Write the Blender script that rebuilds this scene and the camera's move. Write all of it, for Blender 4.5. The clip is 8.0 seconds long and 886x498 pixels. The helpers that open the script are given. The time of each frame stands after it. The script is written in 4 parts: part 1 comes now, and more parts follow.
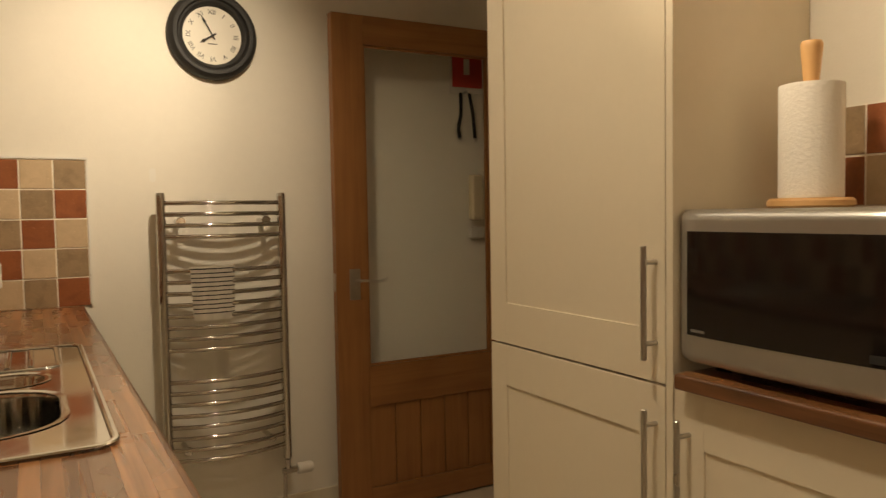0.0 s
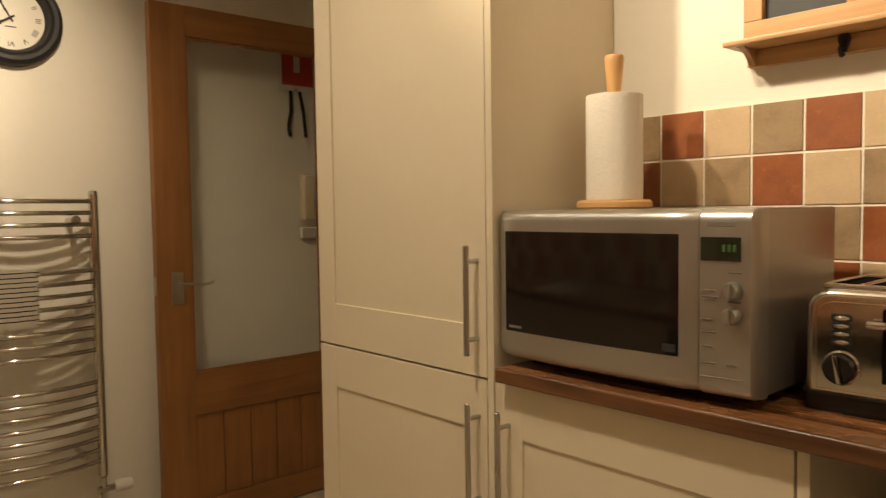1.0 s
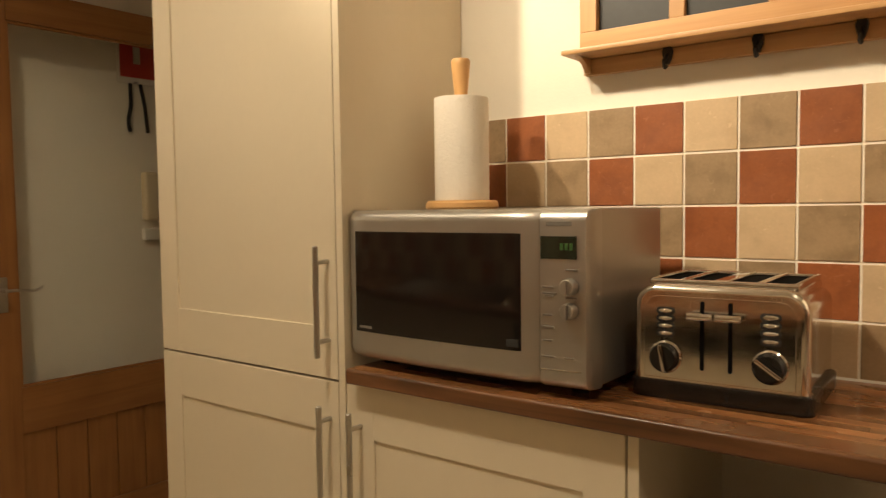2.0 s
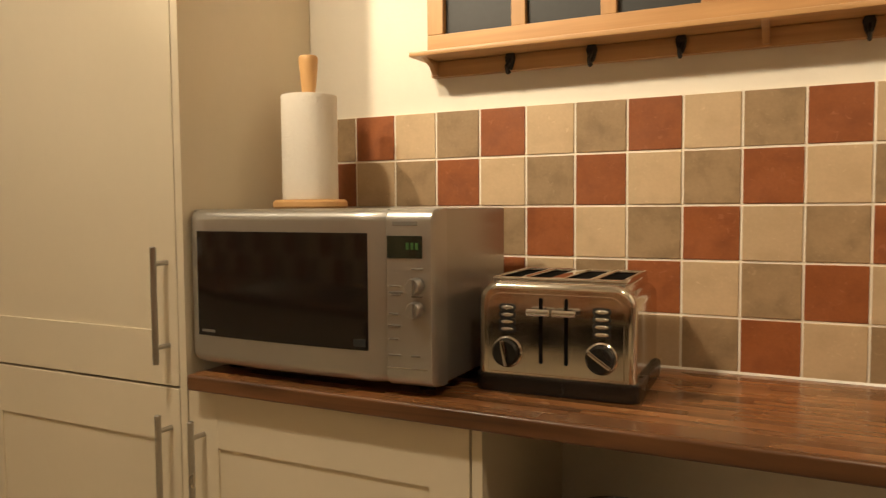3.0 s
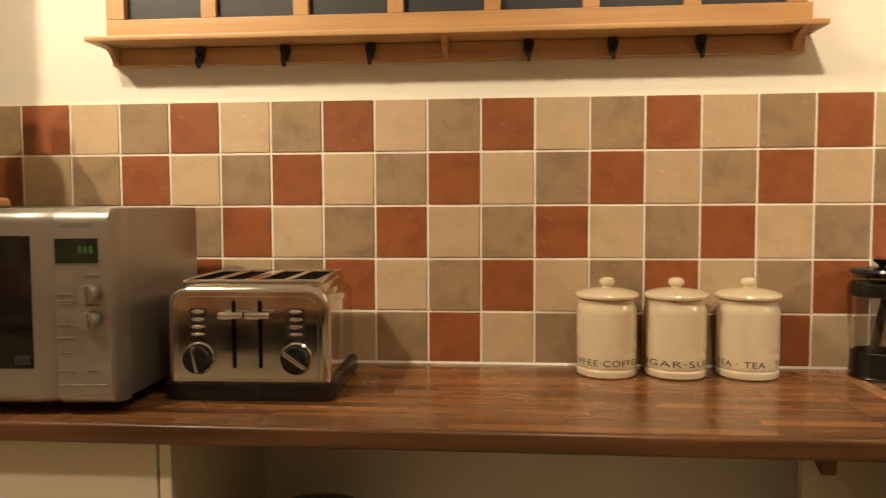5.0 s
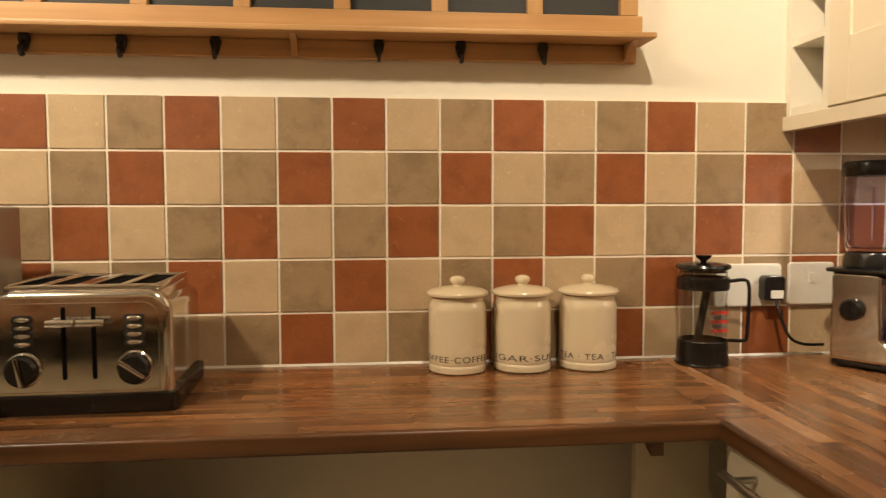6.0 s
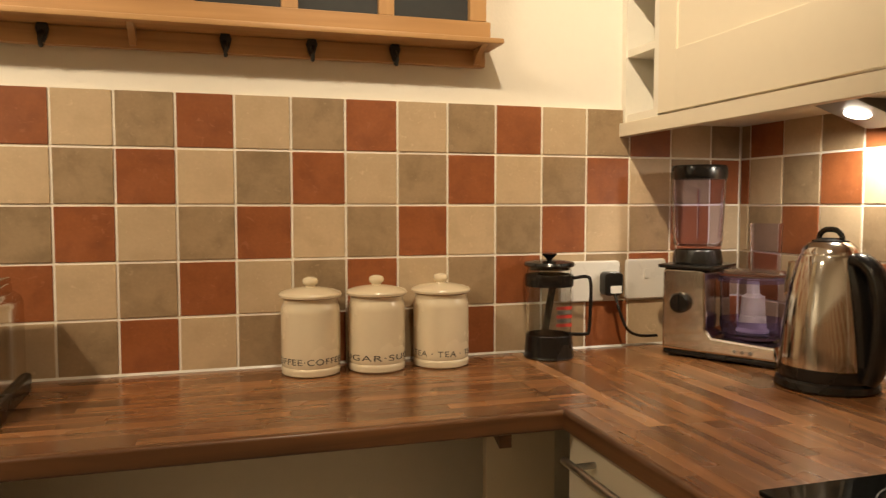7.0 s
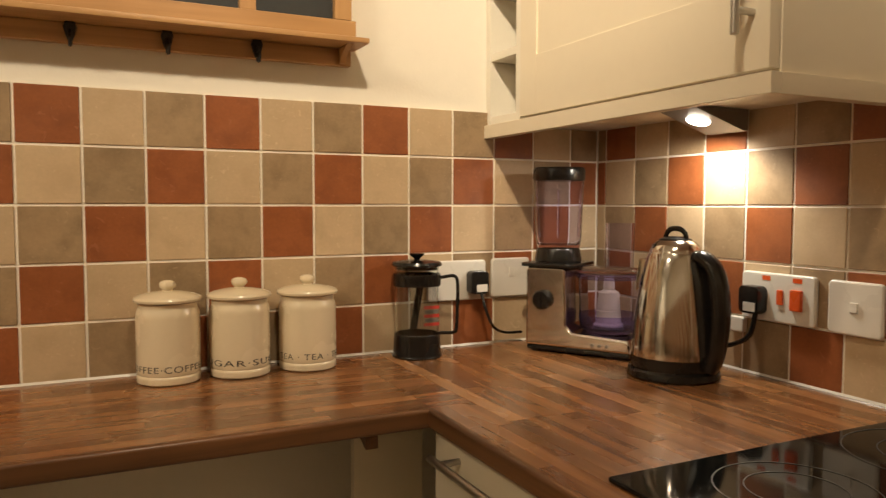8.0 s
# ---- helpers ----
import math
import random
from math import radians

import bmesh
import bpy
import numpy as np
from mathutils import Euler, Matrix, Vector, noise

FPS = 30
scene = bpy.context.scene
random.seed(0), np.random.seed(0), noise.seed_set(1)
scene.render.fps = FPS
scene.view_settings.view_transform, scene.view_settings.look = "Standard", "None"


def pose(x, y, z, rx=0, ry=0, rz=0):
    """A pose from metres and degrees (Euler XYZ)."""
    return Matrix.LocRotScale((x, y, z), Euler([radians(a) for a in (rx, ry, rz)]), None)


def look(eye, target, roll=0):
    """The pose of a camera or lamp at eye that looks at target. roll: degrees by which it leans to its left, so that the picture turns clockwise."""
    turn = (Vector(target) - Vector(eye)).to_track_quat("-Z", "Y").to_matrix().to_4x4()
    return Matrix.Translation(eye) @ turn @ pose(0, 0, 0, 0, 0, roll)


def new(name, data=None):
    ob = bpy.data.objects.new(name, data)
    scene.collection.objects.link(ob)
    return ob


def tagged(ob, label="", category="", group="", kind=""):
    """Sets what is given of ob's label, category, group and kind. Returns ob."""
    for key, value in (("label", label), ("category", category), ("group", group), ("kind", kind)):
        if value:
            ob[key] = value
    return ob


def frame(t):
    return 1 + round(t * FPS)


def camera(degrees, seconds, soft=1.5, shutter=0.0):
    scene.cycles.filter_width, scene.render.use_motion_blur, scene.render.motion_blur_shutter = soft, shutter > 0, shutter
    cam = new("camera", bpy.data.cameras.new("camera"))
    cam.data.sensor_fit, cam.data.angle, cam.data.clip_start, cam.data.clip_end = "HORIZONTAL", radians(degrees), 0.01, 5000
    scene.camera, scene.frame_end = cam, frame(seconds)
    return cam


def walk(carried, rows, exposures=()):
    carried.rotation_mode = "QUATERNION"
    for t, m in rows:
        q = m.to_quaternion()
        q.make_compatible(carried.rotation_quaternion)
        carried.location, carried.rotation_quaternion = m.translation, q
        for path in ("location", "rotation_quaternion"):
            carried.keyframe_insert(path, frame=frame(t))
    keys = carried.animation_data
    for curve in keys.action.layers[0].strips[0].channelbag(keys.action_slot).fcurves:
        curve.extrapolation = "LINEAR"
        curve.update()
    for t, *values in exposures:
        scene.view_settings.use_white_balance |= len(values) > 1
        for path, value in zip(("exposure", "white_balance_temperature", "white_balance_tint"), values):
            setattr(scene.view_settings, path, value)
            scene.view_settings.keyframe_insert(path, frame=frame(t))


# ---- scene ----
cam = camera(61.9, 8.0, soft=1.3, shutter=0.25)
PATH = [
    (0, (0.0690, 0.0491, 1.2191), (-1.6760, 1.0212, 1.1196), -0.95),
    (0.5, (0.0750, 0.0576, 1.2189), (-1.5583, 1.2072, 1.1161), -0.77),
    (1, (0.0845, 0.0667, 1.2187), (-1.4075, 1.3944, 1.1137), -0.78),
    (1.5, (0.0901, 0.0737, 1.2190), (-1.2681, 1.5379, 1.1115), -0.82),
    (3, (0.1145, 0.0909, 1.2197), (-0.7785, 1.8766, 1.1031), -0.42),
    (3.5, (0.1240, 0.0945, 1.2198), (-0.6043, 1.9534, 1.1017), -0.35),
    (4, (0.1313, 0.0984, 1.2188), (-0.4170, 2.0182, 1.1009), -0.30),
    (4.5, (0.1426, 0.1007, 1.2189), (-0.2330, 2.0615, 1.1000), -0.27),
    (5, (0.1521, 0.1015, 1.2188), (-0.0197, 2.0905, 1.0992), -0.23),
    (6.5, (0.1786, 0.0980, 1.2187), (0.5595, 2.0577, 1.0981), -0.07),
    (7, (0.1875, 0.0964, 1.2188), (0.7498, 2.0119, 1.0984), -0.01),
    (7.5, (0.1959, 0.0950, 1.2189), (0.9095, 1.9594, 1.0986), 0.03),
    (8, (0.2046, 0.0924, 1.2195), (1.0780, 1.8875, 1.0990), 0.10),
]
walk(cam, [(t, look(eye, target, roll)) for t, eye, target, roll in PATH], exposures=[(0.0, -0.12), (0.7, 0.02), (1.6, 0.19), (3.0, 0.07), (4.0, 0.10), (5.0, 0.07), (7.0, -0.06), (8.0, -0.17)])

# ---- light: a dim night world, recessed ceiling downlights, one lamp under the wall cupboard ----
world = bpy.data.worlds.new("night")
scene.world = world
world.use_nodes = True
world.node_tree.nodes["Background"].inputs[0].default_value = (0.02, 0.02, 0.025, 1)
world.node_tree.nodes["Background"].inputs[1].default_value = 0.1
WARM = (1.0, 0.81, 0.565)
CEIL = 2.34
# x, y, where its beam is aimed, watts, beam angle
DOWNLIGHTS = [
    (-1.20, 0.50, (-0.55, 1.52, 1.92), 76, 74),
    (-0.90, 0.45, (-0.25, 1.52, 1.84), 44, 80),
    (-1.20, 0.50, (-1.24, 1.12, 2.05), 14, 80),
    (-0.90, 0.45, (-0.30, 0.82, 0.0), 56, 140),
    (0.40, 0.45, (0.86, 1.52, 1.78), 52, 76),
    (0.40, 0.45, (0.70, 0.50, 0.0), 33, 150),
    (0.40, 0.45, (0.99, 0.98, 1.90), 60, 62),
    (-1.78, 0.62, (-2.82, 0.29, 1.60), 45, 89),
    (-1.78, 0.62, (-2.82, 0.26, 1.67), 38, 49),
    (-1.78, 0.62, (-2.20, 0.62, 0.0), 26, 150),
]
for lx, ly, aim, watts, beam in DOWNLIGHTS:
    lamp = bpy.data.lights.new("downlight_bulb", "SPOT")
    lamp.energy, lamp.color, lamp.shadow_soft_size = watts, WARM, 0.022 if beam < 100 else 0.06
    lamp.spot_size, lamp.spot_blend = radians(beam), 1.0
    new("downlight_bulb", lamp).matrix_world = look((lx, ly, CEIL - 0.015), aim)
lamp = bpy.data.lights.new("cupboard_lamp_bulb", "SPOT")
lamp.energy, lamp.color, lamp.shadow_soft_size = 5.8, (1.0, 0.90, 0.74), 0.02
lamp.spot_size, lamp.spot_blend = radians(164), 0.6
new("cupboard_lamp_bulb", lamp).matrix_world = look((1.226, 1.112, 1.350), (1.245, 1.165, 1.06))


# ---- materials ----
def material(name, color, rough=0.5, metal=0.0, vary=0.08, scale=8.0, bump=0.0, bump_scale=200.0, coat=0.0, trans=0.0, random_amount=0.0, rough_vary=0.06):
    """Principled surface with coarse and fine tone changes, uneven gloss and fine relief."""
    m = bpy.data.materials.new(name)
    m.use_nodes = True
    nt = m.node_tree
    n, l = nt.nodes, nt.links
    b = n["Principled BSDF"]
    b.inputs["Roughness"].default_value, b.inputs["Metallic"].default_value = rough, metal
    b.inputs["Coat Weight"].default_value, b.inputs["Transmission Weight"].default_value = coat, trans
    tc = n.new("ShaderNodeTexCoord")
    big = n.new("ShaderNodeTexNoise")
    big.inputs["Scale"].default_value, big.inputs["Detail"].default_value = scale, 5
    l.new(tc.outputs["Object"], big.inputs["Vector"])
    fine = n.new("ShaderNodeTexNoise")
    fine.inputs["Scale"].default_value, fine.inputs["Detail"].default_value = scale * 12, 3
    l.new(tc.outputs["Object"], fine.inputs["Vector"])
    add = n.new("ShaderNodeMath")
    add.operation = "MULTIPLY_ADD"
    add.inputs[1].default_value = 0.5
    l.new(fine.outputs[0], add.inputs[0])
    l.new(big.outputs[0], add.inputs[2])
    mp = n.new("ShaderNodeMapRange")
    mp.inputs[1].default_value, mp.inputs[2].default_value = 0.4, 1.1
    mp.inputs[3].default_value, mp.inputs[4].default_value = 1 - vary, 1 + vary
    l.new(add.outputs[0], mp.inputs[0])
    last = mp.outputs[0]
    if random_amount:
        info = n.new("ShaderNodeObjectInfo")
        r = n.new("ShaderNodeMapRange")
        r.inputs[3].default_value, r.inputs[4].default_value = 1 - random_amount, 1 + random_amount
        l.new(info.outputs["Random"], r.inputs[0])
        mul = n.new("ShaderNodeMath")
        mul.operation = "MULTIPLY"
        l.new(last, mul.inputs[0])
        l.new(r.outputs[0], mul.inputs[1])
        last = mul.outputs[0]
    sc = n.new("ShaderNodeVectorMath")
    sc.operation = "SCALE"
    sc.inputs[0].default_value = color
    l.new(last, sc.inputs["Scale"])
    l.new(sc.outputs[0], b.inputs["Base Color"])
    rr = n.new("ShaderNodeMapRange")
    rr.inputs[1].default_value, rr.inputs[2].default_value = 0.3, 0.7
    rr.inputs[3].default_value, rr.inputs[4].default_value = max(0.02, rough - rough_vary), rough + rough_vary
    l.new(big.outputs[0], rr.inputs[0])
    l.new(rr.outputs[0], b.inputs["Roughness"])
    if bump:
        nb = n.new("ShaderNodeTexNoise")
        nb.inputs["Scale"].default_value, nb.inputs["Detail"].default_value = bump_scale, 4
        l.new(tc.outputs["Object"], nb.inputs["Vector"])
        bp = n.new("ShaderNodeBump")
        bp.inputs["Strength"].default_value, bp.inputs["Distance"].default_value = bump, 0.002
        l.new(nb.outputs[0], bp.inputs["Height"])
        l.new(bp.outputs[0], b.inputs["Normal"])
    return m


def wood(name, dark, light, axis, width=0.04, length=0.34, rough=0.35, staves=True, grain=1.0):
    """Wood with the grain along an axis ('x', 'y' or 'z'); staves: glued strips that differ in tone."""
    m = bpy.data.materials.new(name)
    m.use_nodes = True
    nt = m.node_tree
    n, l = nt.nodes, nt.links
    b = n["Principled BSDF"]
    tc = n.new("ShaderNodeTexCoord")
    sep = n.new("ShaderNodeSeparateXYZ")
    l.new(tc.outputs["Object"], sep.inputs[0])
    com = n.new("ShaderNodeCombineXYZ")
    order = {"x": (0, 1, 2), "y": (1, 0, 2), "z": (2, 0, 1)}[axis]
    for k in range(3):
        l.new(sep.outputs[order[k]], com.inputs[k])
    stretch = n.new("ShaderNodeVectorMath")
    stretch.operation = "MULTIPLY"
    stretch.inputs[1].default_value = (2.2, 42, 42)
    l.new(com.outputs[0], stretch.inputs[0])
    g = n.new("ShaderNodeTexNoise")
    g.inputs["Scale"].default_value, g.inputs["Detail"].default_value, g.inputs["Distortion"].default_value = 1.0, 6, 0.6
    l.new(stretch.outputs[0], g.inputs["Vector"])
    slow = n.new("ShaderNodeTexNoise")
    slow.inputs["Scale"].default_value = 5
    l.new(com.outputs[0], slow.inputs["Vector"])
    mix = n.new("ShaderNodeMix")
    mix.data_type = "RGBA"
    mix.inputs[6].default_value, mix.inputs[7].default_value = (*dark, 1), (*light, 1)
    tone = n.new("ShaderNodeMath")
    tone.operation = "MULTIPLY_ADD"
    tone.inputs[1].default_value = grain
    l.new(g.outputs[0], tone.inputs[0])
    if staves:
        br = n.new("ShaderNodeTexBrick")
        br.offset, br.offset_frequency = 0.37, 3
        br.inputs["Scale"].default_value, br.inputs["Mortar Size"].default_value = 1.0, 0.0004
        br.inputs["Brick Width"].default_value, br.inputs["Row Height"].default_value = length, width
        br.inputs["Color1"].default_value, br.inputs["Color2"].default_value = (0, 0, 0, 1), (1, 1, 1, 1)
        br.inputs["Mortar"].default_value = (0.1, 0.1, 0.1, 1)
        l.new(com.outputs[0], br.inputs["Vector"])
        half = n.new("ShaderNodeMath")
        half.operation = "MULTIPLY_ADD"
        half.inputs[1].default_value, half.inputs[2].default_value = 0.62, -0.32
        l.new(br.outputs[0], half.inputs[0])
        l.new(half.outputs[0], tone.inputs[2])
    else:
        half = n.new("ShaderNodeMath")
        half.operation = "MULTIPLY_ADD"
        half.inputs[1].default_value, half.inputs[2].default_value = 0.7, -0.35 - 0.5 * (grain - 1.0)
        l.new(slow.outputs[0], half.inputs[0])
        l.new(half.outputs[0], tone.inputs[2])
    l.new(tone.outputs[0], mix.inputs[0])
    l.new(mix.outputs[2], b.inputs["Base Color"])
    rr = n.new("ShaderNodeMapRange")
    rr.inputs[3].default_value, rr.inputs[4].default_value = rough - 0.08, rough + 0.1
    l.new(slow.outputs[0], rr.inputs[0])
    l.new(rr.outputs[0], b.inputs["Roughness"])
    bp = n.new("ShaderNodeBump")
    bp.inputs["Strength"].default_value, bp.inputs["Distance"].default_value = 0.12, 0.001
    l.new(g.outputs[0], bp.inputs["Height"])
    l.new(bp.outputs[0], b.inputs["Normal"])
    return m


def tile_material(name, color, stain, blotch=0.85, vary=0.20):
    """Matt glazed stone-look tile: clouds, veins and pits that run on from tile to tile."""
    m = material(name, color, rough=0.42, vary=vary, scale=14, bump=0.12, bump_scale=60, random_amount=0.07, rough_vary=0.12)
    nt = m.node_tree
    n, l = nt.nodes, nt.links
    b = n["Principled BSDF"]
    src = b.inputs["Base Color"].links[0].from_socket
    geo = n.new("ShaderNodeNewGeometry")
    v = n.new("ShaderNodeTexNoise")
    v.inputs["Scale"].default_value, v.inputs["Detail"].default_value, v.inputs["Distortion"].default_value = 21, 9, 0.25
    l.new(geo.outputs["Position"], v.inputs["Vector"])
    mp = n.new("ShaderNodeMapRange")
    mp.inputs[1].default_value, mp.inputs[2].default_value, mp.inputs[4].default_value = 0.47, 0.76, blotch
    l.new(v.outputs[0], mp.inputs[0])
    mix = n.new("ShaderNodeMix")
    mix.data_type = "RGBA"
    mix.inputs[7].default_value = (*stain, 1)
    l.new(src, mix.inputs[6])
    l.new(mp.outputs[0], mix.inputs[0])
    scuff = n.new("ShaderNodeTexNoise")
    scuff.inputs["Scale"].default_value, scuff.inputs["Detail"].default_value, scuff.inputs["Distortion"].default_value = 48, 5, 2.2
    l.new(geo.outputs["Position"], scuff.inputs["Vector"])
    cut = n.new("ShaderNodeMapRange")
    cut.inputs[1].default_value, cut.inputs[2].default_value, cut.inputs[4].default_value = 0.63, 0.74, 0.45
    l.new(scuff.outputs[0], cut.inputs[0])
    pale = n.new("ShaderNodeMix")
    pale.data_type = "RGBA"
    pale.inputs[7].default_value = (*[min(0.75, c * 1.35 + 0.05) for c in color], 1)
    l.new(mix.outputs[2], pale.inputs[6])
    l.new(cut.outputs[0], pale.inputs[0])
    l.new(pale.outputs[2], b.inputs["Base Color"])
    return m


def stave_material(name, axis, dark=(0.10, 0.040, 0.0145), light=(0.39, 0.178, 0.068)):
    """Walnut strips: each strip takes its own tone, the grain runs on along the room's axis."""
    m = wood(name, dark, light, axis, staves=False, rough=0.26, grain=1.7)
    nt = m.node_tree
    n, l = nt.nodes, nt.links
    b = n["Principled BSDF"]
    geo = n.new("ShaderNodeNewGeometry")
    info = n.new("ShaderNodeObjectInfo")
    shift = n.new("ShaderNodeVectorMath")
    shift.operation = "MULTIPLY_ADD"
    shift.inputs[0].default_value = (3.1, 5.7, 2.3)
    l.new(info.outputs["Random"], shift.inputs[1])
    l.new(geo.outputs["Position"], shift.inputs[2])
    for node in n:
        if node.bl_idname == "ShaderNodeSeparateXYZ":
            l.new(shift.outputs[0], node.inputs[0])
    src = b.inputs["Base Color"].links[0].from_socket
    mp = n.new("ShaderNodeMapRange")
    mp.inputs[3].default_value, mp.inputs[4].default_value = 0.70, 1.34
    l.new(info.outputs["Random"], mp.inputs[0])
    sc = n.new("ShaderNodeVectorMath")
    sc.operation = "SCALE"
    l.new(src, sc.inputs[0])
    l.new(mp.outputs[0], sc.inputs["Scale"])
    l.new(sc.outputs[0], b.inputs["Base Color"])
    return m


STAVE_X = stave_material("walnut_strip_long", "x")
STAVE_Y = stave_material("walnut_strip_return", "y")
STAVE_PALE = wood("pale_walnut_strip", (0.32, 0.150, 0.060), (0.56, 0.29, 0.125), "x", staves=False, rough=0.26)
PAINT = material("wall_paint", (0.80, 0.755, 0.66), 0.85, vary=0.03, scale=3, bump=0.25, bump_scale=140)
CEILING = material("ceiling_paint", (0.82, 0.79, 0.72), 0.9, vary=0.02, bump=0.2)
FLOOR = material("floor_vinyl", (0.50, 0.42, 0.32), 0.45, vary=0.15, scale=5)
CREAM = material("cream_lacquer", (0.72, 0.645, 0.50), 0.38, vary=0.025, scale=4, bump=0.04, bump_scale=90)
INNER = material("cupboard_lining", (0.74, 0.70, 0.60), 0.55, vary=0.03)
GROUT = material("grout", (0.86, 0.81, 0.70), 0.85, vary=0.08, scale=30, bump=0.3)
TILES = {
    "G": tile_material("olive_grey_tile", (0.335, 0.233, 0.133), (0.185, 0.126, 0.068), 0.75, 0.18),
    "B": tile_material("terracotta_tile", (0.290, 0.092, 0.030), (0.175, 0.052, 0.017), 0.75, 0.18),
    "L": tile_material("sand_tile", (0.545, 0.408, 0.255), (0.42, 0.305, 0.182), 0.55, 0.10),
}
for coated in (STAVE_X, STAVE_Y, STAVE_PALE):
    coated.node_tree.nodes["Principled BSDF"].inputs["IOR"].default_value = 1.52
    coated.node_tree.nodes["Principled BSDF"].inputs["Coat Weight"].default_value = 0.32
    coated.node_tree.nodes["Principled BSDF"].inputs["Coat Roughness"].default_value = 0.15
WALNUT_X = wood("walnut_staves_long", (0.085, 0.034, 0.014), (0.39, 0.185, 0.078), "x", 0.024, 0.42, 0.2)
WALNUT_X.node_tree.nodes["Principled BSDF"].inputs["IOR"].default_value = 1.58
OAK_Z = wood("oak_upright", (0.20, 0.082, 0.024), (0.38, 0.175, 0.055), "z", staves=False, rough=0.45)
OAK_Y = wood("oak_rail", (0.20, 0.082, 0.024), (0.38, 0.175, 0.055), "y", staves=False, rough=0.45)
PINE_X = wood("pine_rail", (0.34, 0.175, 0.062), (0.64, 0.385, 0.170), "x", staves=False, rough=0.4, grain=1.2)
PINE_Z = wood("pine_upright", (0.38, 0.20, 0.072), (0.60, 0.36, 0.155), "z", staves=False, rough=0.4)
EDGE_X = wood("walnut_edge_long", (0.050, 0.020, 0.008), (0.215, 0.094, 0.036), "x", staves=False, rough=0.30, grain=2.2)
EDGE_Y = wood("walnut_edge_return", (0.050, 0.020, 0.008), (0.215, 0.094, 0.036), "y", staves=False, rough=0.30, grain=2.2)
BEECH = wood("beech", (0.50, 0.27, 0.10), (0.68, 0.42, 0.18), "z", staves=False, rough=0.5)
BEECH_X = wood("beech_disc", (0.50, 0.27, 0.10), (0.68, 0.42, 0.18), "x", staves=False, rough=0.5)
STEEL = material("brushed_steel", (0.50, 0.48, 0.45), 0.32, 1.0, vary=0.05, scale=20)
CHROME = material("chrome", (0.58, 0.56, 0.53), 0.06, 1.0, vary=0.03, rough_vary=0.02)
POLISHED = material("polished_steel", (0.68, 0.65, 0.605), 0.12, 1.0, vary=0.05, scale=12, rough_vary=0.04)
SINK = material("sink_steel", (0.66, 0.64, 0.60), 0.09, 1.0, vary=0.05, scale=25, rough_vary=0.03)
BLACK = material("black_plastic", (0.010, 0.009, 0.008), 0.24, vary=0.2)
# near-black without gloss: the shade inside the toaster's slots, as a colour
SLOT_SHADE = material("slot_shade_black", (0.004, 0.004, 0.004), 0.95, vary=0.2)
SLOT_SHADE.node_tree.nodes["Principled BSDF"].inputs["Specular IOR Level"].default_value = 0.05
MATT_BLACK = material("matt_black", (0.015, 0.014, 0.013), 0.6, vary=0.2)
SLATE = material("slate_board", (0.022, 0.024, 0.025), 0.55, vary=0.2, scale=6)
SILVER = material("silver_paint", (0.47, 0.46, 0.435), 0.36, 0.85, vary=0.03, bump=0.02, bump_scale=400)
SILVER_SIDE = material("silver_grey_case", (0.42, 0.405, 0.375), 0.34, 0.8, vary=0.04)
DARK_STEEL = material("dark_mirror_steel", (0.60, 0.585, 0.56), 0.085, 1.0, vary=0.06, scale=12, rough_vary=0.04)
GUNMETAL = material("dull_grey_metal", (0.20, 0.195, 0.185), 0.45, 0.7, vary=0.08)
DARK_GLASS = material("dark_oven_glass", (0.010, 0.008, 0.007), 0.08, vary=0.1, rough_vary=0.02)
DARK_GLASS.node_tree.nodes["Principled BSDF"].inputs["Specular IOR Level"].default_value = 0.55
HOB_GLASS = material("black_hob_glass", (0.006, 0.007, 0.007), 0.07, vary=0.1, rough_vary=0.02)
HOB_GLASS.node_tree.nodes["Principled BSDF"].inputs["Specular IOR Level"].default_value = 0.21
RING_GREY = material("grey_ring_print", (0.09, 0.088, 0.08), 0.4, vary=0.1)
WHITE_PLASTIC = material("white_plastic", (0.74, 0.71, 0.645), 0.3, vary=0.02)
PAPER = material("kitchen_paper", (0.84, 0.80, 0.72), 0.95, vary=0.03, bump=0.9, bump_scale=160)
GLAZE = material("cream_glaze", (0.78, 0.67, 0.475), 0.27, vary=0.03, coat=0.6, rough_vary=0.03)
GLAZE.node_tree.nodes["Principled BSDF"].inputs["Coat Roughness"].default_value = 0.15
INK = material("dark_lettering", (0.075, 0.065, 0.050), 0.5, vary=0.2)
GREY_MARK = material("grey_print", (0.17, 0.155, 0.135), 0.5, vary=0.1)
RED = material("red_print", (0.55, 0.045, 0.030), 0.5, vary=0.1)
ORANGE = material("orange_neon_switch", (0.75, 0.11, 0.02), 0.3, vary=0.05)
ENAMEL = material("clock_face", (0.78, 0.74, 0.64), 0.5, vary=0.03)
CLOTH = material("cream_cotton", (0.80, 0.74, 0.64), 0.95, vary=0.06, bump=0.5, bump_scale=500)
CLOTH_DARK = material("black_cotton", (0.035, 0.03, 0.028), 0.95, vary=0.1)
BRASS = material("dull_nickel", (0.50, 0.46, 0.40), 0.35, 1.0, vary=0.15, scale=30)


def glass(name, color, rough=0.02, ior=1.45, clear=1.0):
    m = bpy.data.materials.new(name)
    m.use_nodes = True
    b = m.node_tree.nodes["Principled BSDF"]
    b.inputs["Base Color"].default_value, b.inputs["Roughness"].default_value = (*color, 1), rough
    b.inputs["Transmission Weight"].default_value, b.inputs["IOR"].default_value = clear, ior
    return m


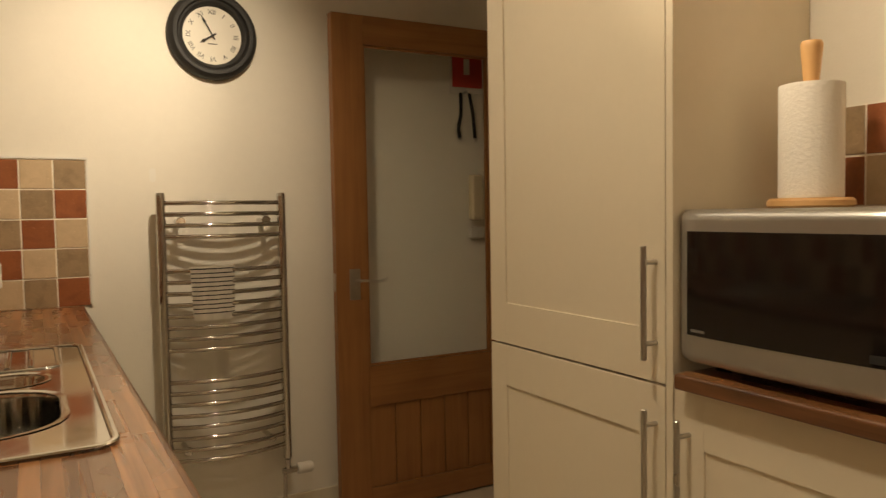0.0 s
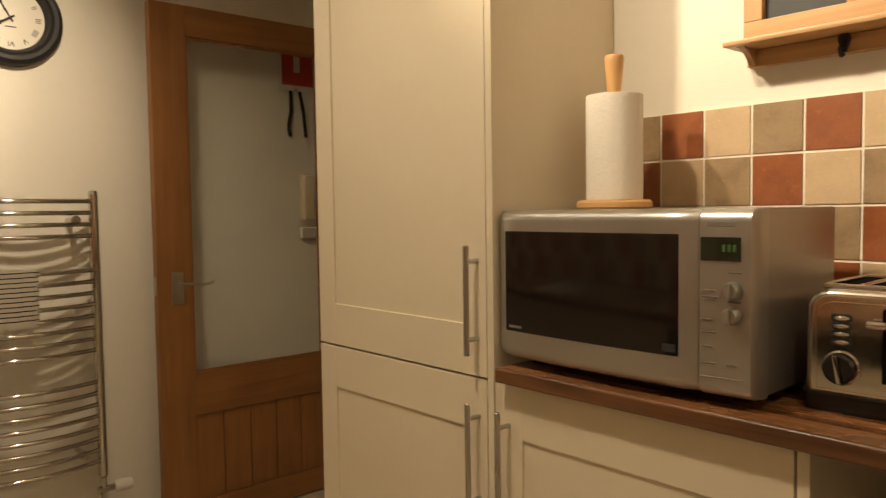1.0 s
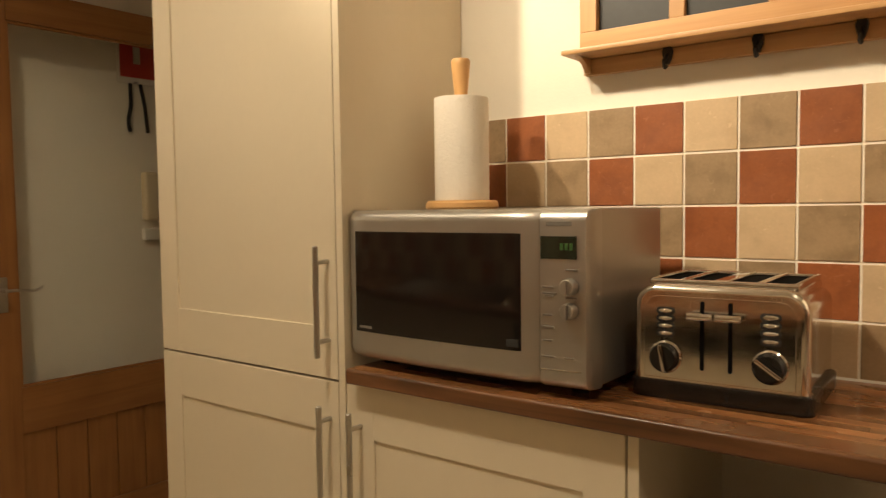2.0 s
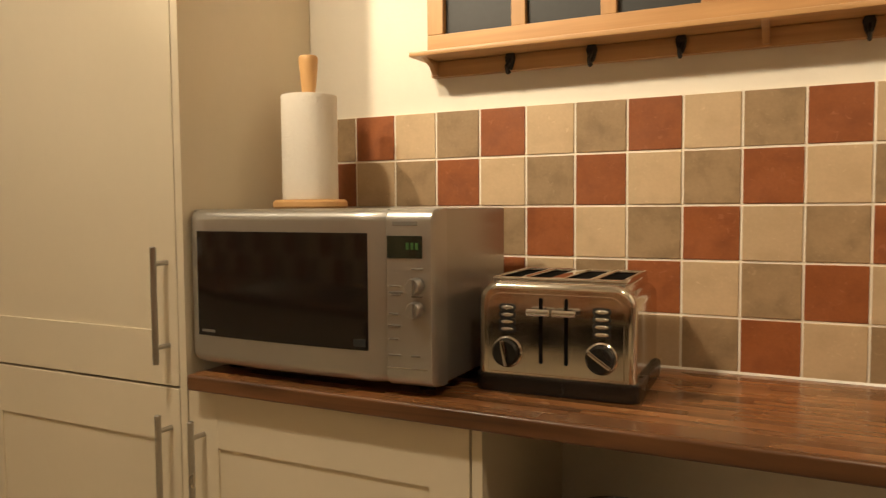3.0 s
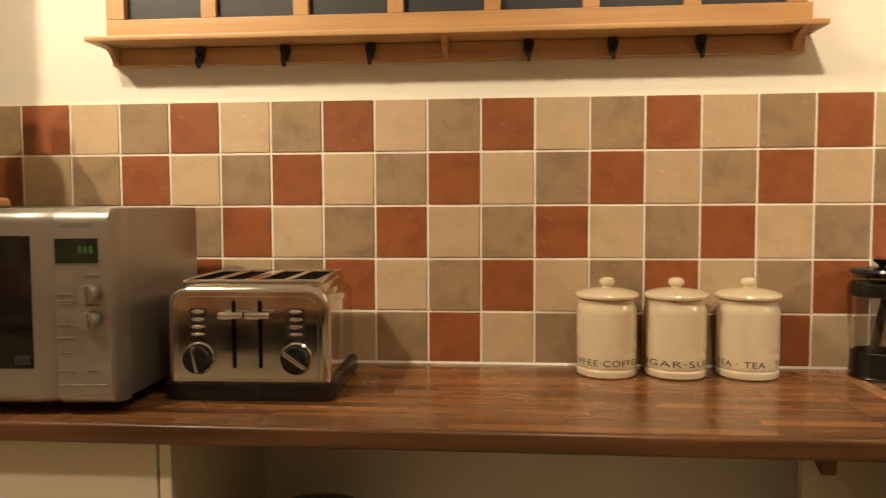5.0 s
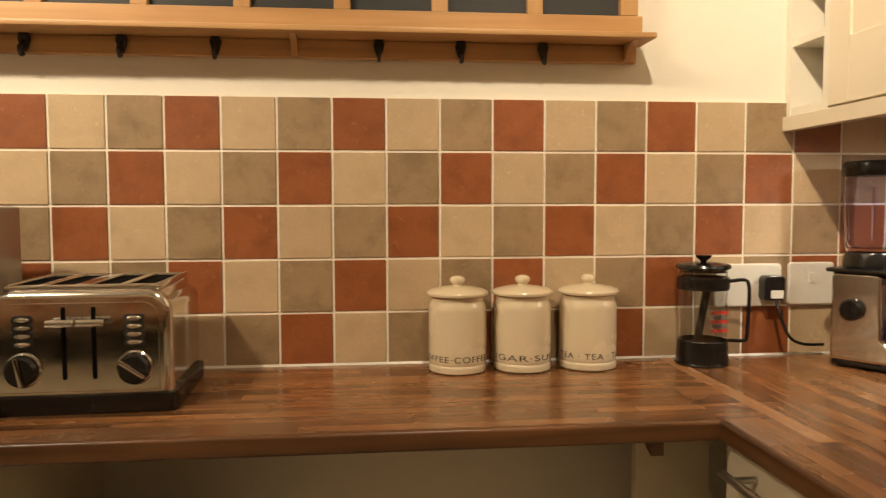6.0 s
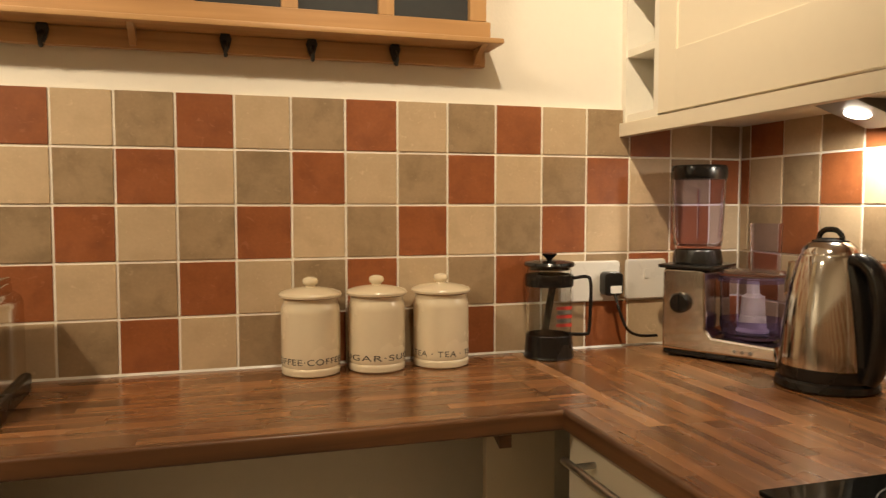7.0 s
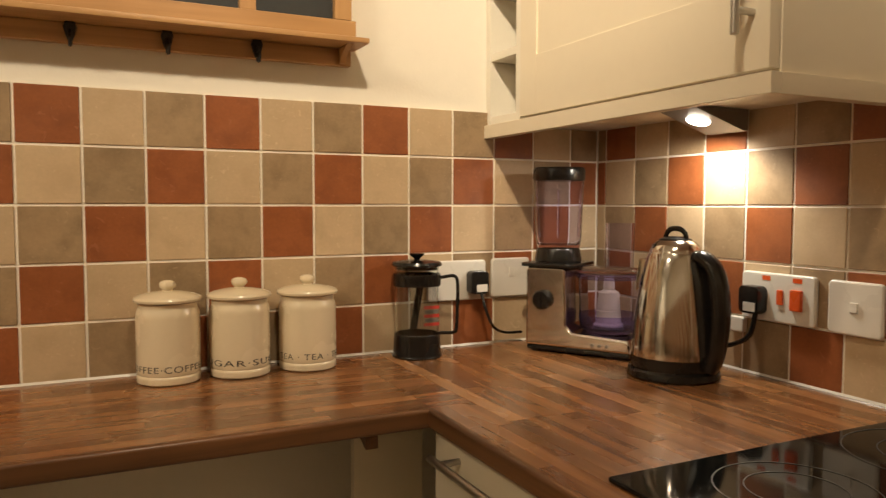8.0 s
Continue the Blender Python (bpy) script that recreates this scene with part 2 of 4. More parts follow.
CLEAR = glass("clear_glass", (0.96, 0.97, 0.95))
THIN = glass("door_glass", (0.84, 0.84, 0.80), 0.0, 1.2)
VIOLET = glass("violet_tinted_plastic", (0.88, 0.85, 0.985), 0.02, 1.14, 1.0)
DEEP_VIOLET = glass("deep_violet_plastic", (0.56, 0.49, 0.76), 0.06, 1.25, 0.97)


def glow(name, color, strength):
    m = bpy.data.materials.new(name)
    m.use_nodes = True
    b = m.node_tree.nodes["Principled BSDF"]
    b.inputs["Emission Color"].default_value, b.inputs["Emission Strength"].default_value = (*color, 1), strength
    b.inputs["Base Color"].default_value = (*color, 1)
    return m


BULB = glow("lit_bulb", (1.0, 0.90, 0.72), 22)
LED_GREEN = glow("green_digits", (0.035, 0.09, 0.018), 0.12)
LCD = glow("display_backlight", (0.014, 0.017, 0.009), 0.12)
LCD.node_tree.nodes["Principled BSDF"].inputs["Roughness"].default_value = 0.08
LED_RED = glow("red_pilot", (1.0, 0.10, 0.03), 1.2)


# ---- shape helpers ----
def mesh_of(name, bm, mat, smooth=True):
    me = bpy.data.meshes.new(name)
    bmesh.ops.recalc_face_normals(bm, faces=bm.faces)
    if smooth:
        for f in bm.faces:
            f.smooth = True
        for e in bm.edges:
            if len(e.link_faces) == 2 and e.calc_face_angle(0) > 0.6:
                e.smooth = False
    bm.to_mesh(me)
    bm.free()
    me.materials.append(mat)
    return me


def part(name, bm, mat, parent=None, label=""):
    ob = new(name, mesh_of(name, bm, mat))
    even = ob.modifiers.new("even_shading", "WEIGHTED_NORMAL")
    even.keep_sharp, even.weight = True, 90
    if parent is not None:
        ob.parent = parent
    if label:
        tagged(ob, label)
    return ob


def thing(name, label, category, at=(0, 0, 0), turn=0.0, group="", kind=""):
    ob = new(name)
    ob.empty_display_size = 0.05
    ob.matrix_world = pose(*at, 0, 0, turn)
    return tagged(ob, label, category, group, kind)


def box(x0, x1, y0, y1, z0, z1, bevel=0.0, seg=2, bm=None):
    own = bmesh.new()
    m = Matrix.Translation(((x0 + x1) / 2, (y0 + y1) / 2, (z0 + z1) / 2)) @ Matrix.Diagonal((x1 - x0, y1 - y0, z1 - z0, 1))
    bmesh.ops.create_cube(own, size=1, matrix=m)
    if bevel:
        bmesh.ops.bevel(own, geom=list(own.edges), offset=bevel, segments=seg, affect="EDGES", profile=0.5)
    return joined(bm, own)


def joined(bm, own):
    if bm is None:
        return own
    me = bpy.data.meshes.new("tmp")
    own.to_mesh(me)
    own.free()
    bm.from_mesh(me)
    bpy.data.meshes.remove(me)
    return bm


def turned(bm, m):
    bmesh.ops.transform(bm, matrix=m, verts=bm.verts)
    return bm


def lathe(profile, seg=40, at=(0, 0, 0), bm=None):
    """Turned body from (radius, height) pairs; radius 0 closes an end."""
    own = bmesh.new()
    rings = []
    for r, z in profile:
        if r < 1e-6:
            rings.append([own.verts.new((at[0], at[1], at[2] + z))])
        else:
            rings.append([own.verts.new((at[0] + r * math.cos(2 * math.pi * k / seg), at[1] + r * math.sin(2 * math.pi * k / seg), at[2] + z)) for k in range(seg)])
    for a, b in zip(rings, rings[1:]):
        for k in range(seg):
            j = (k + 1) % seg
            if len(a) == 1 and len(b) == 1:
                continue
            if len(a) == 1:
                own.faces.new((a[0], b[k], b[j]))
            elif len(b) == 1:
                own.faces.new((a[k], a[j], b[0]))
            else:
                own.faces.new((a[k], a[j], b[j], b[k]))
    return joined(bm, own)


def rod(p, q, r, seg=14, bm=None):
    """Round bar from p to q with closed, slightly eased ends."""
    p, q = Vector(p), Vector(q)
    d = q - p
    e = min(r * 0.25, d.length * 0.2)
    own = lathe([(0, 0), (r - e, 0), (r, e), (r, d.length - e), (r - e, d.length), (0, d.length)], seg)
    turned(own, Matrix.Translation(p) @ d.to_track_quat("Z", "Y").to_matrix().to_4x4())
    return joined(bm, own)


def tube(points, r, seg=10, bm=None, fine=6, closed=False):
    """Bent round bar through the points (smoothed); r may be a number or a pair of radii (flattened)."""
    pts = [Vector(p) for p in points]
    path = []
    n = len(pts)
    for i in range(n if closed else n - 1):
        a, b = pts[i], pts[(i + 1) % n]
        p0 = pts[i - 1] if (i > 0 or closed) else a * 2 - b
        p3 = pts[(i + 2) % n] if (i + 2 < n or closed) else b * 2 - a
        for k in range(fine):
            t = k / fine
            path.append(0.5 * (2 * a + (b - p0) * t + (2 * p0 - 5 * a + 4 * b - p3) * t * t + (3 * a - p0 - 3 * b + p3) * t ** 3))
    if not closed:
        path.append(pts[-1])
    ra, rb = r if isinstance(r, tuple) else (r, r)
    own = bmesh.new()
    rings, up = [], None
    m = len(path)
    for i, c in enumerate(path):
        t = (path[(i + 1) % m] - path[i - 1]) if closed else (path[min(i + 1, m - 1)] - path[max(i - 1, 0)])
        t.normalize()
        if up is None:
            up = Vector((0, 0, 1)) if abs(t.z) < 0.9 else Vector((1, 0, 0))
        up = (up - t * up.dot(t)).normalized()
        side = t.cross(up)
        rings.append([own.verts.new(c + side * (ra * math.cos(2 * math.pi * k / seg)) + up * (rb * math.sin(2 * math.pi * k / seg))) for k in range(seg)])
    for i in range(m if closed else m - 1):
        a, b = rings[i], rings[(i + 1) % m]
        for k in range(seg):
            own.faces.new((a[k], a[(k + 1) % seg], b[(k + 1) % seg], b[k]))
    if not closed:
        own.faces.new(rings[0])
        own.faces.new(rings[-1][::-1])
    return joined(bm, own)


def prism(outline, d0, d1, axis="z", bevel=0.0, seg=2, bm=None):
    """Solid from a 2D outline, pushed from d0 to d1 along an axis."""
    own = bmesh.new()
    put = {"z": lambda u, v, w: (u, v, w), "y": lambda u, v, w: (u, w, v), "x": lambda u, v, w: (w, u, v)}[axis]
    lo = [own.verts.new(put(u, v, d0)) for u, v in outline]
    hi = [own.verts.new(put(u, v, d1)) for u, v in outline]
    own.faces.new(lo)
    own.faces.new(hi[::-1])
    for k in range(len(lo)):
        j = (k + 1) % len(lo)
        own.faces.new((lo[k], lo[j], hi[j], hi[k]))
    bmesh.ops.recalc_face_normals(own, faces=own.faces)
    if bevel:
        caps = [e for e in own.edges if (e.verts[0] in lo) == (e.verts[1] in lo)]
        bmesh.ops.bevel(own, geom=caps, offset=bevel, segments=seg, affect="EDGES", profile=0.5)
    return joined(bm, own)


def round_rect(w, h, r, seg=6, cx=0.0, cy=0.0):
    out = []
    for sx, sy, a0 in ((1, 1, 0), (-1, 1, 90), (-1, -1, 180), (1, -1, 270)):
        for k in range(seg + 1):
            a = radians(a0 + 90 * k / seg)
            out.append((cx + sx * (w / 2 - r) + r * math.cos(a), cy + sy * (h / 2 - r) + r * math.sin(a)))
    return out


def lettering(words, size, depth=0.0006, spacing=1.0):
    """Mesh of words in the built-in font, centred, in the x-y plane."""
    cu = bpy.data.curves.new("words", "FONT")
    cu.body, cu.size, cu.extrude = words, size, depth
    cu.align_x, cu.align_y, cu.space_character = "CENTER", "CENTER", spacing
    ob = new("words", cu)
    dg = bpy.context.evaluated_depsgraph_get()
    me = bpy.data.meshes.new_from_object(ob.evaluated_get(dg))
    bpy.data.objects.remove(ob)
    bm = bmesh.new()
    bm.from_mesh(me)
    bpy.data.meshes.remove(me)
    bpy.data.curves.remove(cu)
    return bm


# ---- the room ----
NY, WX, EX, SY = 1.528, -2.82, 1.315, -0.40  # inner faces of the walls
TOP, P = 0.91, 0.1025  # worktop height, tile pitch
NICHE_X, NICHE_Y = -1.60, 2.35  # the passage beside the tall cupboard


def structure(name, bm, mat, label, category):
    ob = part(name, bm, mat)
    return tagged(ob, label, category, kind="structure")


structure("floor", box(WX - 0.1, EX + 0.1, SY - 0.1, NICHE_Y + 0.1, -0.1, 0), FLOOR, "brown vinyl kitchen floor in deep shade", "floor")
structure("ceiling", box(WX - 0.1, EX + 0.1, SY - 0.1, NICHE_Y + 0.1, CEIL, CEIL + 0.1), CEILING, "white painted ceiling above the kitchen", "ceiling")
wall_north = structure("wall_north", box(NICHE_X, EX + 0.1, NY, NY + 0.1, 0, CEIL), PAINT, "cream painted wall with a tiled splashback", "wall")
wall_west = structure("wall_west", box(WX - 0.1, WX, SY - 0.1, NICHE_Y, 0, CEIL), PAINT, "cream painted wall behind radiator, clock and door", "wall")
wall_east = structure("wall_east", box(EX, EX + 0.1, SY - 0.1, NY, 0, CEIL), PAINT, "cream painted wall with tiles under the cupboard", "wall")
wall_south = structure("wall_south", box(WX, EX, SY - 0.1, SY, 0, CEIL), PAINT, "cream painted wall behind the sink", "wall")
structure("wall_passage_side", box(NICHE_X, NICHE_X + 0.1, NY + 0.1, NICHE_Y, 0, CEIL), PAINT, "plain painted wall beside the passage", "wall")
structure("wall_passage_end", box(WX - 0.1, NICHE_X + 0.1, NICHE_Y, NICHE_Y + 0.1, 0, CEIL), PAINT, "plain painted wall at the passage end", "wall")
structure("baseboard", box(WX, WX + 0.015, 0.26, NICHE_Y, 0, 0.085, 0.004), CREAM, "cream painted skirting board along the wall", "baseboard")

# ---- worktops ----
FRONT, EDGE = 1.090, 0.666


def nosed(u0, u1, v0, v1, z0, z1, r=0.006):
    """Cross-section with a rounded front at u0."""
    pts = []
    for k in range(7):
        a = radians(180 + 90 * k / 6)
        pts.append((u0 + r + r * math.cos(a), z0 + r + r * math.sin(a)))
    pts += [(u1, z0), (u1, z1)]
    for k in range(7):
        a = radians(90 + 90 * k / 6)
        pts.append((u0 + r + r * math.cos(a), z1 - r + r * math.sin(a)))
    return pts


JOINT = 0.745
THICK = 0.0018
wt_north = thing("worktop", "walnut stave worktop with a rounded front edge", "worktop")
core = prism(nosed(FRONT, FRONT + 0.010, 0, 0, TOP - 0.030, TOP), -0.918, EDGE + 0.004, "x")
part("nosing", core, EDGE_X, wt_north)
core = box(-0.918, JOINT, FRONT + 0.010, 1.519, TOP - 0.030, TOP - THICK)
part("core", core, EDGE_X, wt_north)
wt_east = thing("worktop", "walnut stave worktop along the hob and kettle", "worktop")
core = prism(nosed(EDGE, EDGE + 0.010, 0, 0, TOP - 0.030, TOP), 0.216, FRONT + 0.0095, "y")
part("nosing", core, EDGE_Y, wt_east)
core = box(JOINT + 0.0005, EX - 0.009, 0.216, 1.519, TOP - 0.030, TOP - THICK)
box(EDGE + 0.010, JOINT, 0.216, FRONT + 0.0095, TOP - 0.030, TOP - THICK, bm=core)
part("core", core, EDGE_Y, wt_east)
SF = 0.204  # front of the sink worktop
# cut-out for the two bowls: the slab is built round it
SX0, SX1, SYA, SYB = -1.72, -1.10, -0.28, 0.100
wt_sink = thing("worktop", "walnut stave worktop round the inset sink", "worktop")
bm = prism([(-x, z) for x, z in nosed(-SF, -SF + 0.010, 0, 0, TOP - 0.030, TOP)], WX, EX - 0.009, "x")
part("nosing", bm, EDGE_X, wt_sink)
bm = box(WX, EX - 0.009, SYB, SF - 0.010, TOP - 0.030, TOP - THICK)
box(WX, SX0, SY + 0.003, SYB, TOP - 0.030, TOP - THICK, bm=bm)
box(SX1, EX - 0.009, SY + 0.003, SYB, TOP - 0.030, TOP, bm=bm)
box(SX0, SX1, SY + 0.003, SYA, TOP - 0.030, TOP, bm=bm)
part("core", bm, WALNUT_X, wt_sink)


# ---- fitted units ----
def shaker_door(parent, x0, x1, z0, z1, y, rail=0.072, thick=0.020, label=""):
    """Framed door facing -y: sunk panel and four mitre-less frame members in one leaf."""
    leaf = part("door", box(x0 + rail - 0.002, x1 - rail + 0.002, y + 0.0045, y + thick - 0.002, z0 + rail, z1 - rail), CREAM, parent, label)
    for a, b in ((x0, x0 + rail), (x1 - rail, x1)):
        part("stile", box(a, b, y, y + thick, z0, z1, 0.0015), CREAM, leaf)
    for a, b in ((z0, z0 + rail + 0.034), (z1 - rail - 0.034, z1)):
        part("rail", box(x0 + rail - 0.001, x1 - rail + 0.001, y + 0.0003, y + thick - 0.0005, a, b, 0.0015), CREAM, leaf)
    return leaf


def bar_handle(parent, p, q, out):
    """Round steel bar on two posts; out: the way from the bar back to the door."""
    p, q, o = Vector(p), Vector(q), Vector(out)
    bm = rod(p, q, 0.006)
    d = (q - p).normalized() * 0.032
    for s in (p + d, q - d):
        rod(s, s + o, 0.005, bm=bm)
    return part("handle", bm, STEEL, parent, "brushed steel bar handle")


TX0, TX1, TY = -1.592, -0.948, 1.118
tall = thing("tall_cupboard", "tall cream shaker larder cupboard with steel bar handles", "cupboard")
bm = box(TX0, TX0 + 0.018, TY + 0.022, NY - 0.002, 0, 2.3, 0.001)
box(TX1 - 0.018, TX1, TY, NY - 0.002, 0, 2.3, 0.001, bm=bm)
box(TX0 + 0.018, TX1 - 0.018, TY + 0.03, NY - 0.002, 0.0, 0.1, bm=bm)
box(TX0 + 0.018, TX1 - 0.018, TY + 0.022, NY - 0.002, 0.1, 2.3, bm=bm)
part("body", bm, CREAM, tall)
d = shaker_door(tall, TX0 + 0.001, TX1 - 0.020, 0.876, 2.28, TY)
bar_handle(d, (-0.992, TY - 0.033, 0.923), (-0.992, TY - 0.033, 1.147), (0, 0.036, 0))
d = shaker_door(tall, TX0 + 0.001, TX1 - 0.020, 0.12, 0.871, TY)
bar_handle(d, (-0.992, TY - 0.033, 0.59), (-0.992, TY - 0.033, 0.826), (0, 0.036, 0))

base = thing("base_cupboard", "cream shaker base cupboard under the walnut worktop", "cupboard")
bm = box(-0.946, -0.352, TY + 0.024, NY - 0.002, 0.1, TOP - 0.031)
box(-0.946, -0.352, TY + 0.07, NY - 0.002, 0, 0.1, bm=bm)
box(-0.352, -0.334, TY, NY - 0.002, 0, TOP - 0.031, 0.001, bm=bm)
part("body", bm, CREAM, base)
d = shaker_door(base, -0.945, -0.356, 0.12, TOP - 0.036, TY)
bar_handle(d, (-0.908, TY - 0.033, 0.59), (-0.908, TY - 0.033, 0.824), (0, 0.036, 0))

east_unit = thing("drawer_unit", "cream drawer unit with a long steel bar handle", "drawer unit")
FX = EDGE + 0.022
bm = box(FX + 0.022, EX - 0.01, 0.25, 1.115, 0.1, TOP - 0.031)
box(FX + 0.07, EX - 0.01, 0.25, 1.115, 0, 0.1, bm=bm)
part("body", bm, CREAM, east_unit)
for y0, y1 in ((0.69, 1.112), (0.252, 0.686)):
    for z0, z1 in ((0.715, TOP - 0.036), (0.12, 0.710)):
        drawer = part("drawer_front", box(FX, FX + 0.02, y0, y1, z0, z1, 0.0015), CREAM, east_unit)
        zc = z1 - 0.028 if z0 > 0.5 else z1 - 0.06
        bar_handle(drawer, (FX - 0.034, y0 + 0.10, zc), (FX - 0.034, y1 - 0.05, zc), (0.036, 0, 0))
filler = tagged(part("corner_filler", box(0.606, FX + 0.045, 1.26, 1.278, 0, TOP - 0.031, 0.001), CREAM), "cream filler panel closing the corner under the worktop", "panel")
gusset = tagged(part("worktop_bracket", prism([(1.125, TOP - 0.0305), (1.19, TOP - 0.0305), (1.125, TOP - 0.060)], 0.578, 0.598, "x"), EDGE_Y), "brown wooden bracket under the worktop", "bracket")
sink_unit = thing("sink_base_units", "cream base cupboards beneath the sink worktop", "cupboard")
part("front_panel", box(WX + 0.005, FX - 0.02, SF - 0.05, SF - 0.032, TOP - 0.189, TOP - 0.031), CREAM, sink_unit)
part("body", box(WX + 0.005, FX - 0.02, SY + 0.01, SF - 0.03, 0.0, TOP - 0.19), CREAM, sink_unit)
# unseen black strip, added so the toaster's front plate mirrors a dark band
part("reflection_darkener", box(-0.98, 0.40, SF - 0.032, SF - 0.020, TOP - 0.135, TOP - 0.046, 0.002), BLACK, sink_unit, "added black strip that puts a dark band in the toaster's reflection")

# ---- wall cupboard over the hob side ----
CX, CY0, CY1, CB = 1.005, 0.774, NY - 0.002, 1.393
cup = thing("wall_cupboard", "cream shaker wall cupboard with open end shelves", "cupboard")
bm = box(CX + 0.021, EX - 0.002, CY0 + 0.001, 1.386, CB, 2.2, 0.001)
part("body", bm, CREAM, cup)
shelf_y0, shelf_y1 = 1.386, CY1
part("end_panel", box(CX + 0.002, EX - 0.002, shelf_y1 - 0.018, shelf_y1, CB, 2.2), INNER, cup)
part("shelf_back", box(CX + 0.20, EX - 0.002, shelf_y0, shelf_y1 - 0.018, CB, 2.2), INNER, cup)
part("divider", box(CX + 0.002, CX + 0.20, shelf_y0, shelf_y0 + 0.016, CB, 2.2), INNER, cup)
for z in (CB, CB + 0.135, CB + 0.27, CB + 0.405):
    part("shelf", box(CX + 0.004, CX + 0.20, shelf_y0 + 0.016, shelf_y1 - 0.018, z, z + 0.016, 0.001), INNER, cup)
# framed door that faces -x
x, t = CX, 0.020
d = part("door", box(x + 0.005, x + t - 0.002, CY0 + 0.07, 1.330, CB + 0.1, 2.12), CREAM, cup)
for a, b in ((CY0 + 0.003, CY0 + 0.075), (1.326, 1.384)):
    part("stile", box(x, x + t, a, b, CB + 0.004, 2.2, 0.0015), CREAM, d)
for a, b in ((CB + 0.004, CB + 0.119), (2.1, 2.2)):
    part("rail", box(x + 0.0003, x + t - 0.0005, CY0 + 0.074, 1.327, a, b, 0.0015), CREAM, d)
bar_handle(d, (CX - 0.033, 0.805, 1.441), (CX - 0.033, 0.805, 1.675), (0.036, 0, 0))
# pelmet under the cupboard
bm = box(CX - 0.006, CX + 0.014, CY0 - 0.006, CY1, CB - 0.030, CB - 0.0015, 0.0012)
box(CX + 0.014, EX - 0.002, CY0 - 0.006, CY0 + 0.014, CB - 0.030, CB - 0.0015, 0.0012, bm=bm)
part("pelmet", bm, CREAM, cup)


# ---- ceiling downlight fittings ----
def downlight(x, y):
    t = thing("downlight", "recessed white ceiling downlight, switched on", "downlight", (x, y, CEIL), group="ceiling downlights")
    part("rim", lathe([(0.030, 0), (0.044, 0), (0.044, -0.004), (0.034, -0.006), (0.030, -0.003), (0.030, 0)], 32), WHITE_PLASTIC, t)
    part("bulb", lathe([(0, -0.001), (0.028, -0.001), (0.028, 0), (0, 0)], 24), BULB, t, "glowing halogen bulb")


for spot in {(a, b) for a, b, *_ in DOWNLIGHTS}:
    downlight(*spot)

# ---- lamp under the wall cupboard ----
ul = thing("cupboard_lamp", "small wedge-shaped steel lamp, lit, under the cupboard", "lamp", (1.226, 1.108, CB))
bm = prism([(-0.072, -0.001), (0.066, -0.001), (0.066, -0.040), (0.052, -0.040)], -0.045, 0.045, "y", 0.002)
part("housing", bm, GUNMETAL, ul, "dull grey metal wedge")
bm = lathe([(0, -0.002), (0.019, -0.002), (0.021, 0), (0.021, 0.002), (0, 0.002)], 24)
turned(bm, Matrix.Translation((-0.012, 0, -0.0225)) @ Matrix.Rotation(radians(15.5), 4, "Y"))
part("bulb", bm, BULB, ul, "glowing halogen bulb")

# ---- inset sink ----
sk = thing("sink", "stainless steel inset sink with drainer and two bowls", "sink", (0, 0, TOP))
S0, S1, SB, SFR = -1.915, -1.005, -0.33, 0.141


def bowl(x0, x1, y0, y1, depth, name, rad):
    """Pressed bowl with rounded corners and a sloping side, open at the top."""
    bm = bmesh.new()
    rings = []
    cx, cy, w, h = (x0 + x1) / 2, (y0 + y1) / 2, x1 - x0, y1 - y0
    for grow, z, r in ((0.012, 0.0045, rad + 0.01), (0.003, 0.003, rad + 0.003), (0.0, -0.006, rad), (-0.006, -depth + 0.03, rad - 0.005), (-0.03, -depth, rad - 0.025)):
        rings.append([bm.verts.new((u, v, z)) for u, v in round_rect(w + 2 * grow, h + 2 * grow, r, 6, cx, cy)])
    for a, b in zip(rings, rings[1:]):
        for k in range(len(a)):
            j = (k + 1) % len(a)
            bm.faces.new((a[k], a[j], b[j], b[k]))
    bm.faces.new(rings[-1])
    part(name, bm, SINK, sk)


B1, B2 = (-1.435, -1.125, -0.27, 0.080), (-1.60, -1.475, -0.25, 0.062)
bowl(*B1, 0.15, "bowl", 0.10)
bowl(*B2, 0.09, "bowl", 0.055)
# deck: strips round the bowls, a raised rim and the drainer
bm = bmesh.new()
z0, z1 = 0.0008, 0.0034
def end_plate(x_in, x_out):
    """Deck end with rounded outer corners."""
    sgn, rr = (1 if x_out > x_in else -1), 0.034
    pts = [(x_in, SB)]
    for cy, a0 in ((SB + rr, -90), (SFR - rr, 0)):
        for k in range(6):
            t = radians(a0 + 18 * k)
            pts.append((x_out - sgn * rr + sgn * rr * math.cos(t), cy + rr * math.sin(t)))
    pts.append((x_in, SFR))
    return pts


prism(end_plate(B2[0], S0), z0, z1, "z", bm=bm)
prism(end_plate(B1[1], S1), z0, z1, "z", bm=bm)
for x0, x1, y0, y1 in ((B2[1], B1[0], SB, SFR), (B2[0], B2[1], B2[3], SFR), (B1[0], B1[1], B1[3], SFR), (B2[0], B2[1], SB, B2[2]), (B1[0], B1[1], SB, B1[2])):
    box(x0, x1, y0, y1, z0, z1, bm=bm)
for (x0, x1, y0, y1), rad in ((B1, 0.10), (B2, 0.055)):
    for sx, sy, cx, cy in ((1, 1, x1, y1), (-1, 1, x0, y1), (-1, -1, x0, y0), (1, -1, x1, y0)):
        pts = [(cx, cy)]
        for k in range(7):
            t = radians(90 * k / 6)
            pts.append((cx - sx * rad + sx * rad * math.sin(t) * 0.999, cy - sy * rad + sy * rad * math.cos(t) * 0.999))
        prism(pts, z0, z1 - 0.0002, "z", bm=bm)
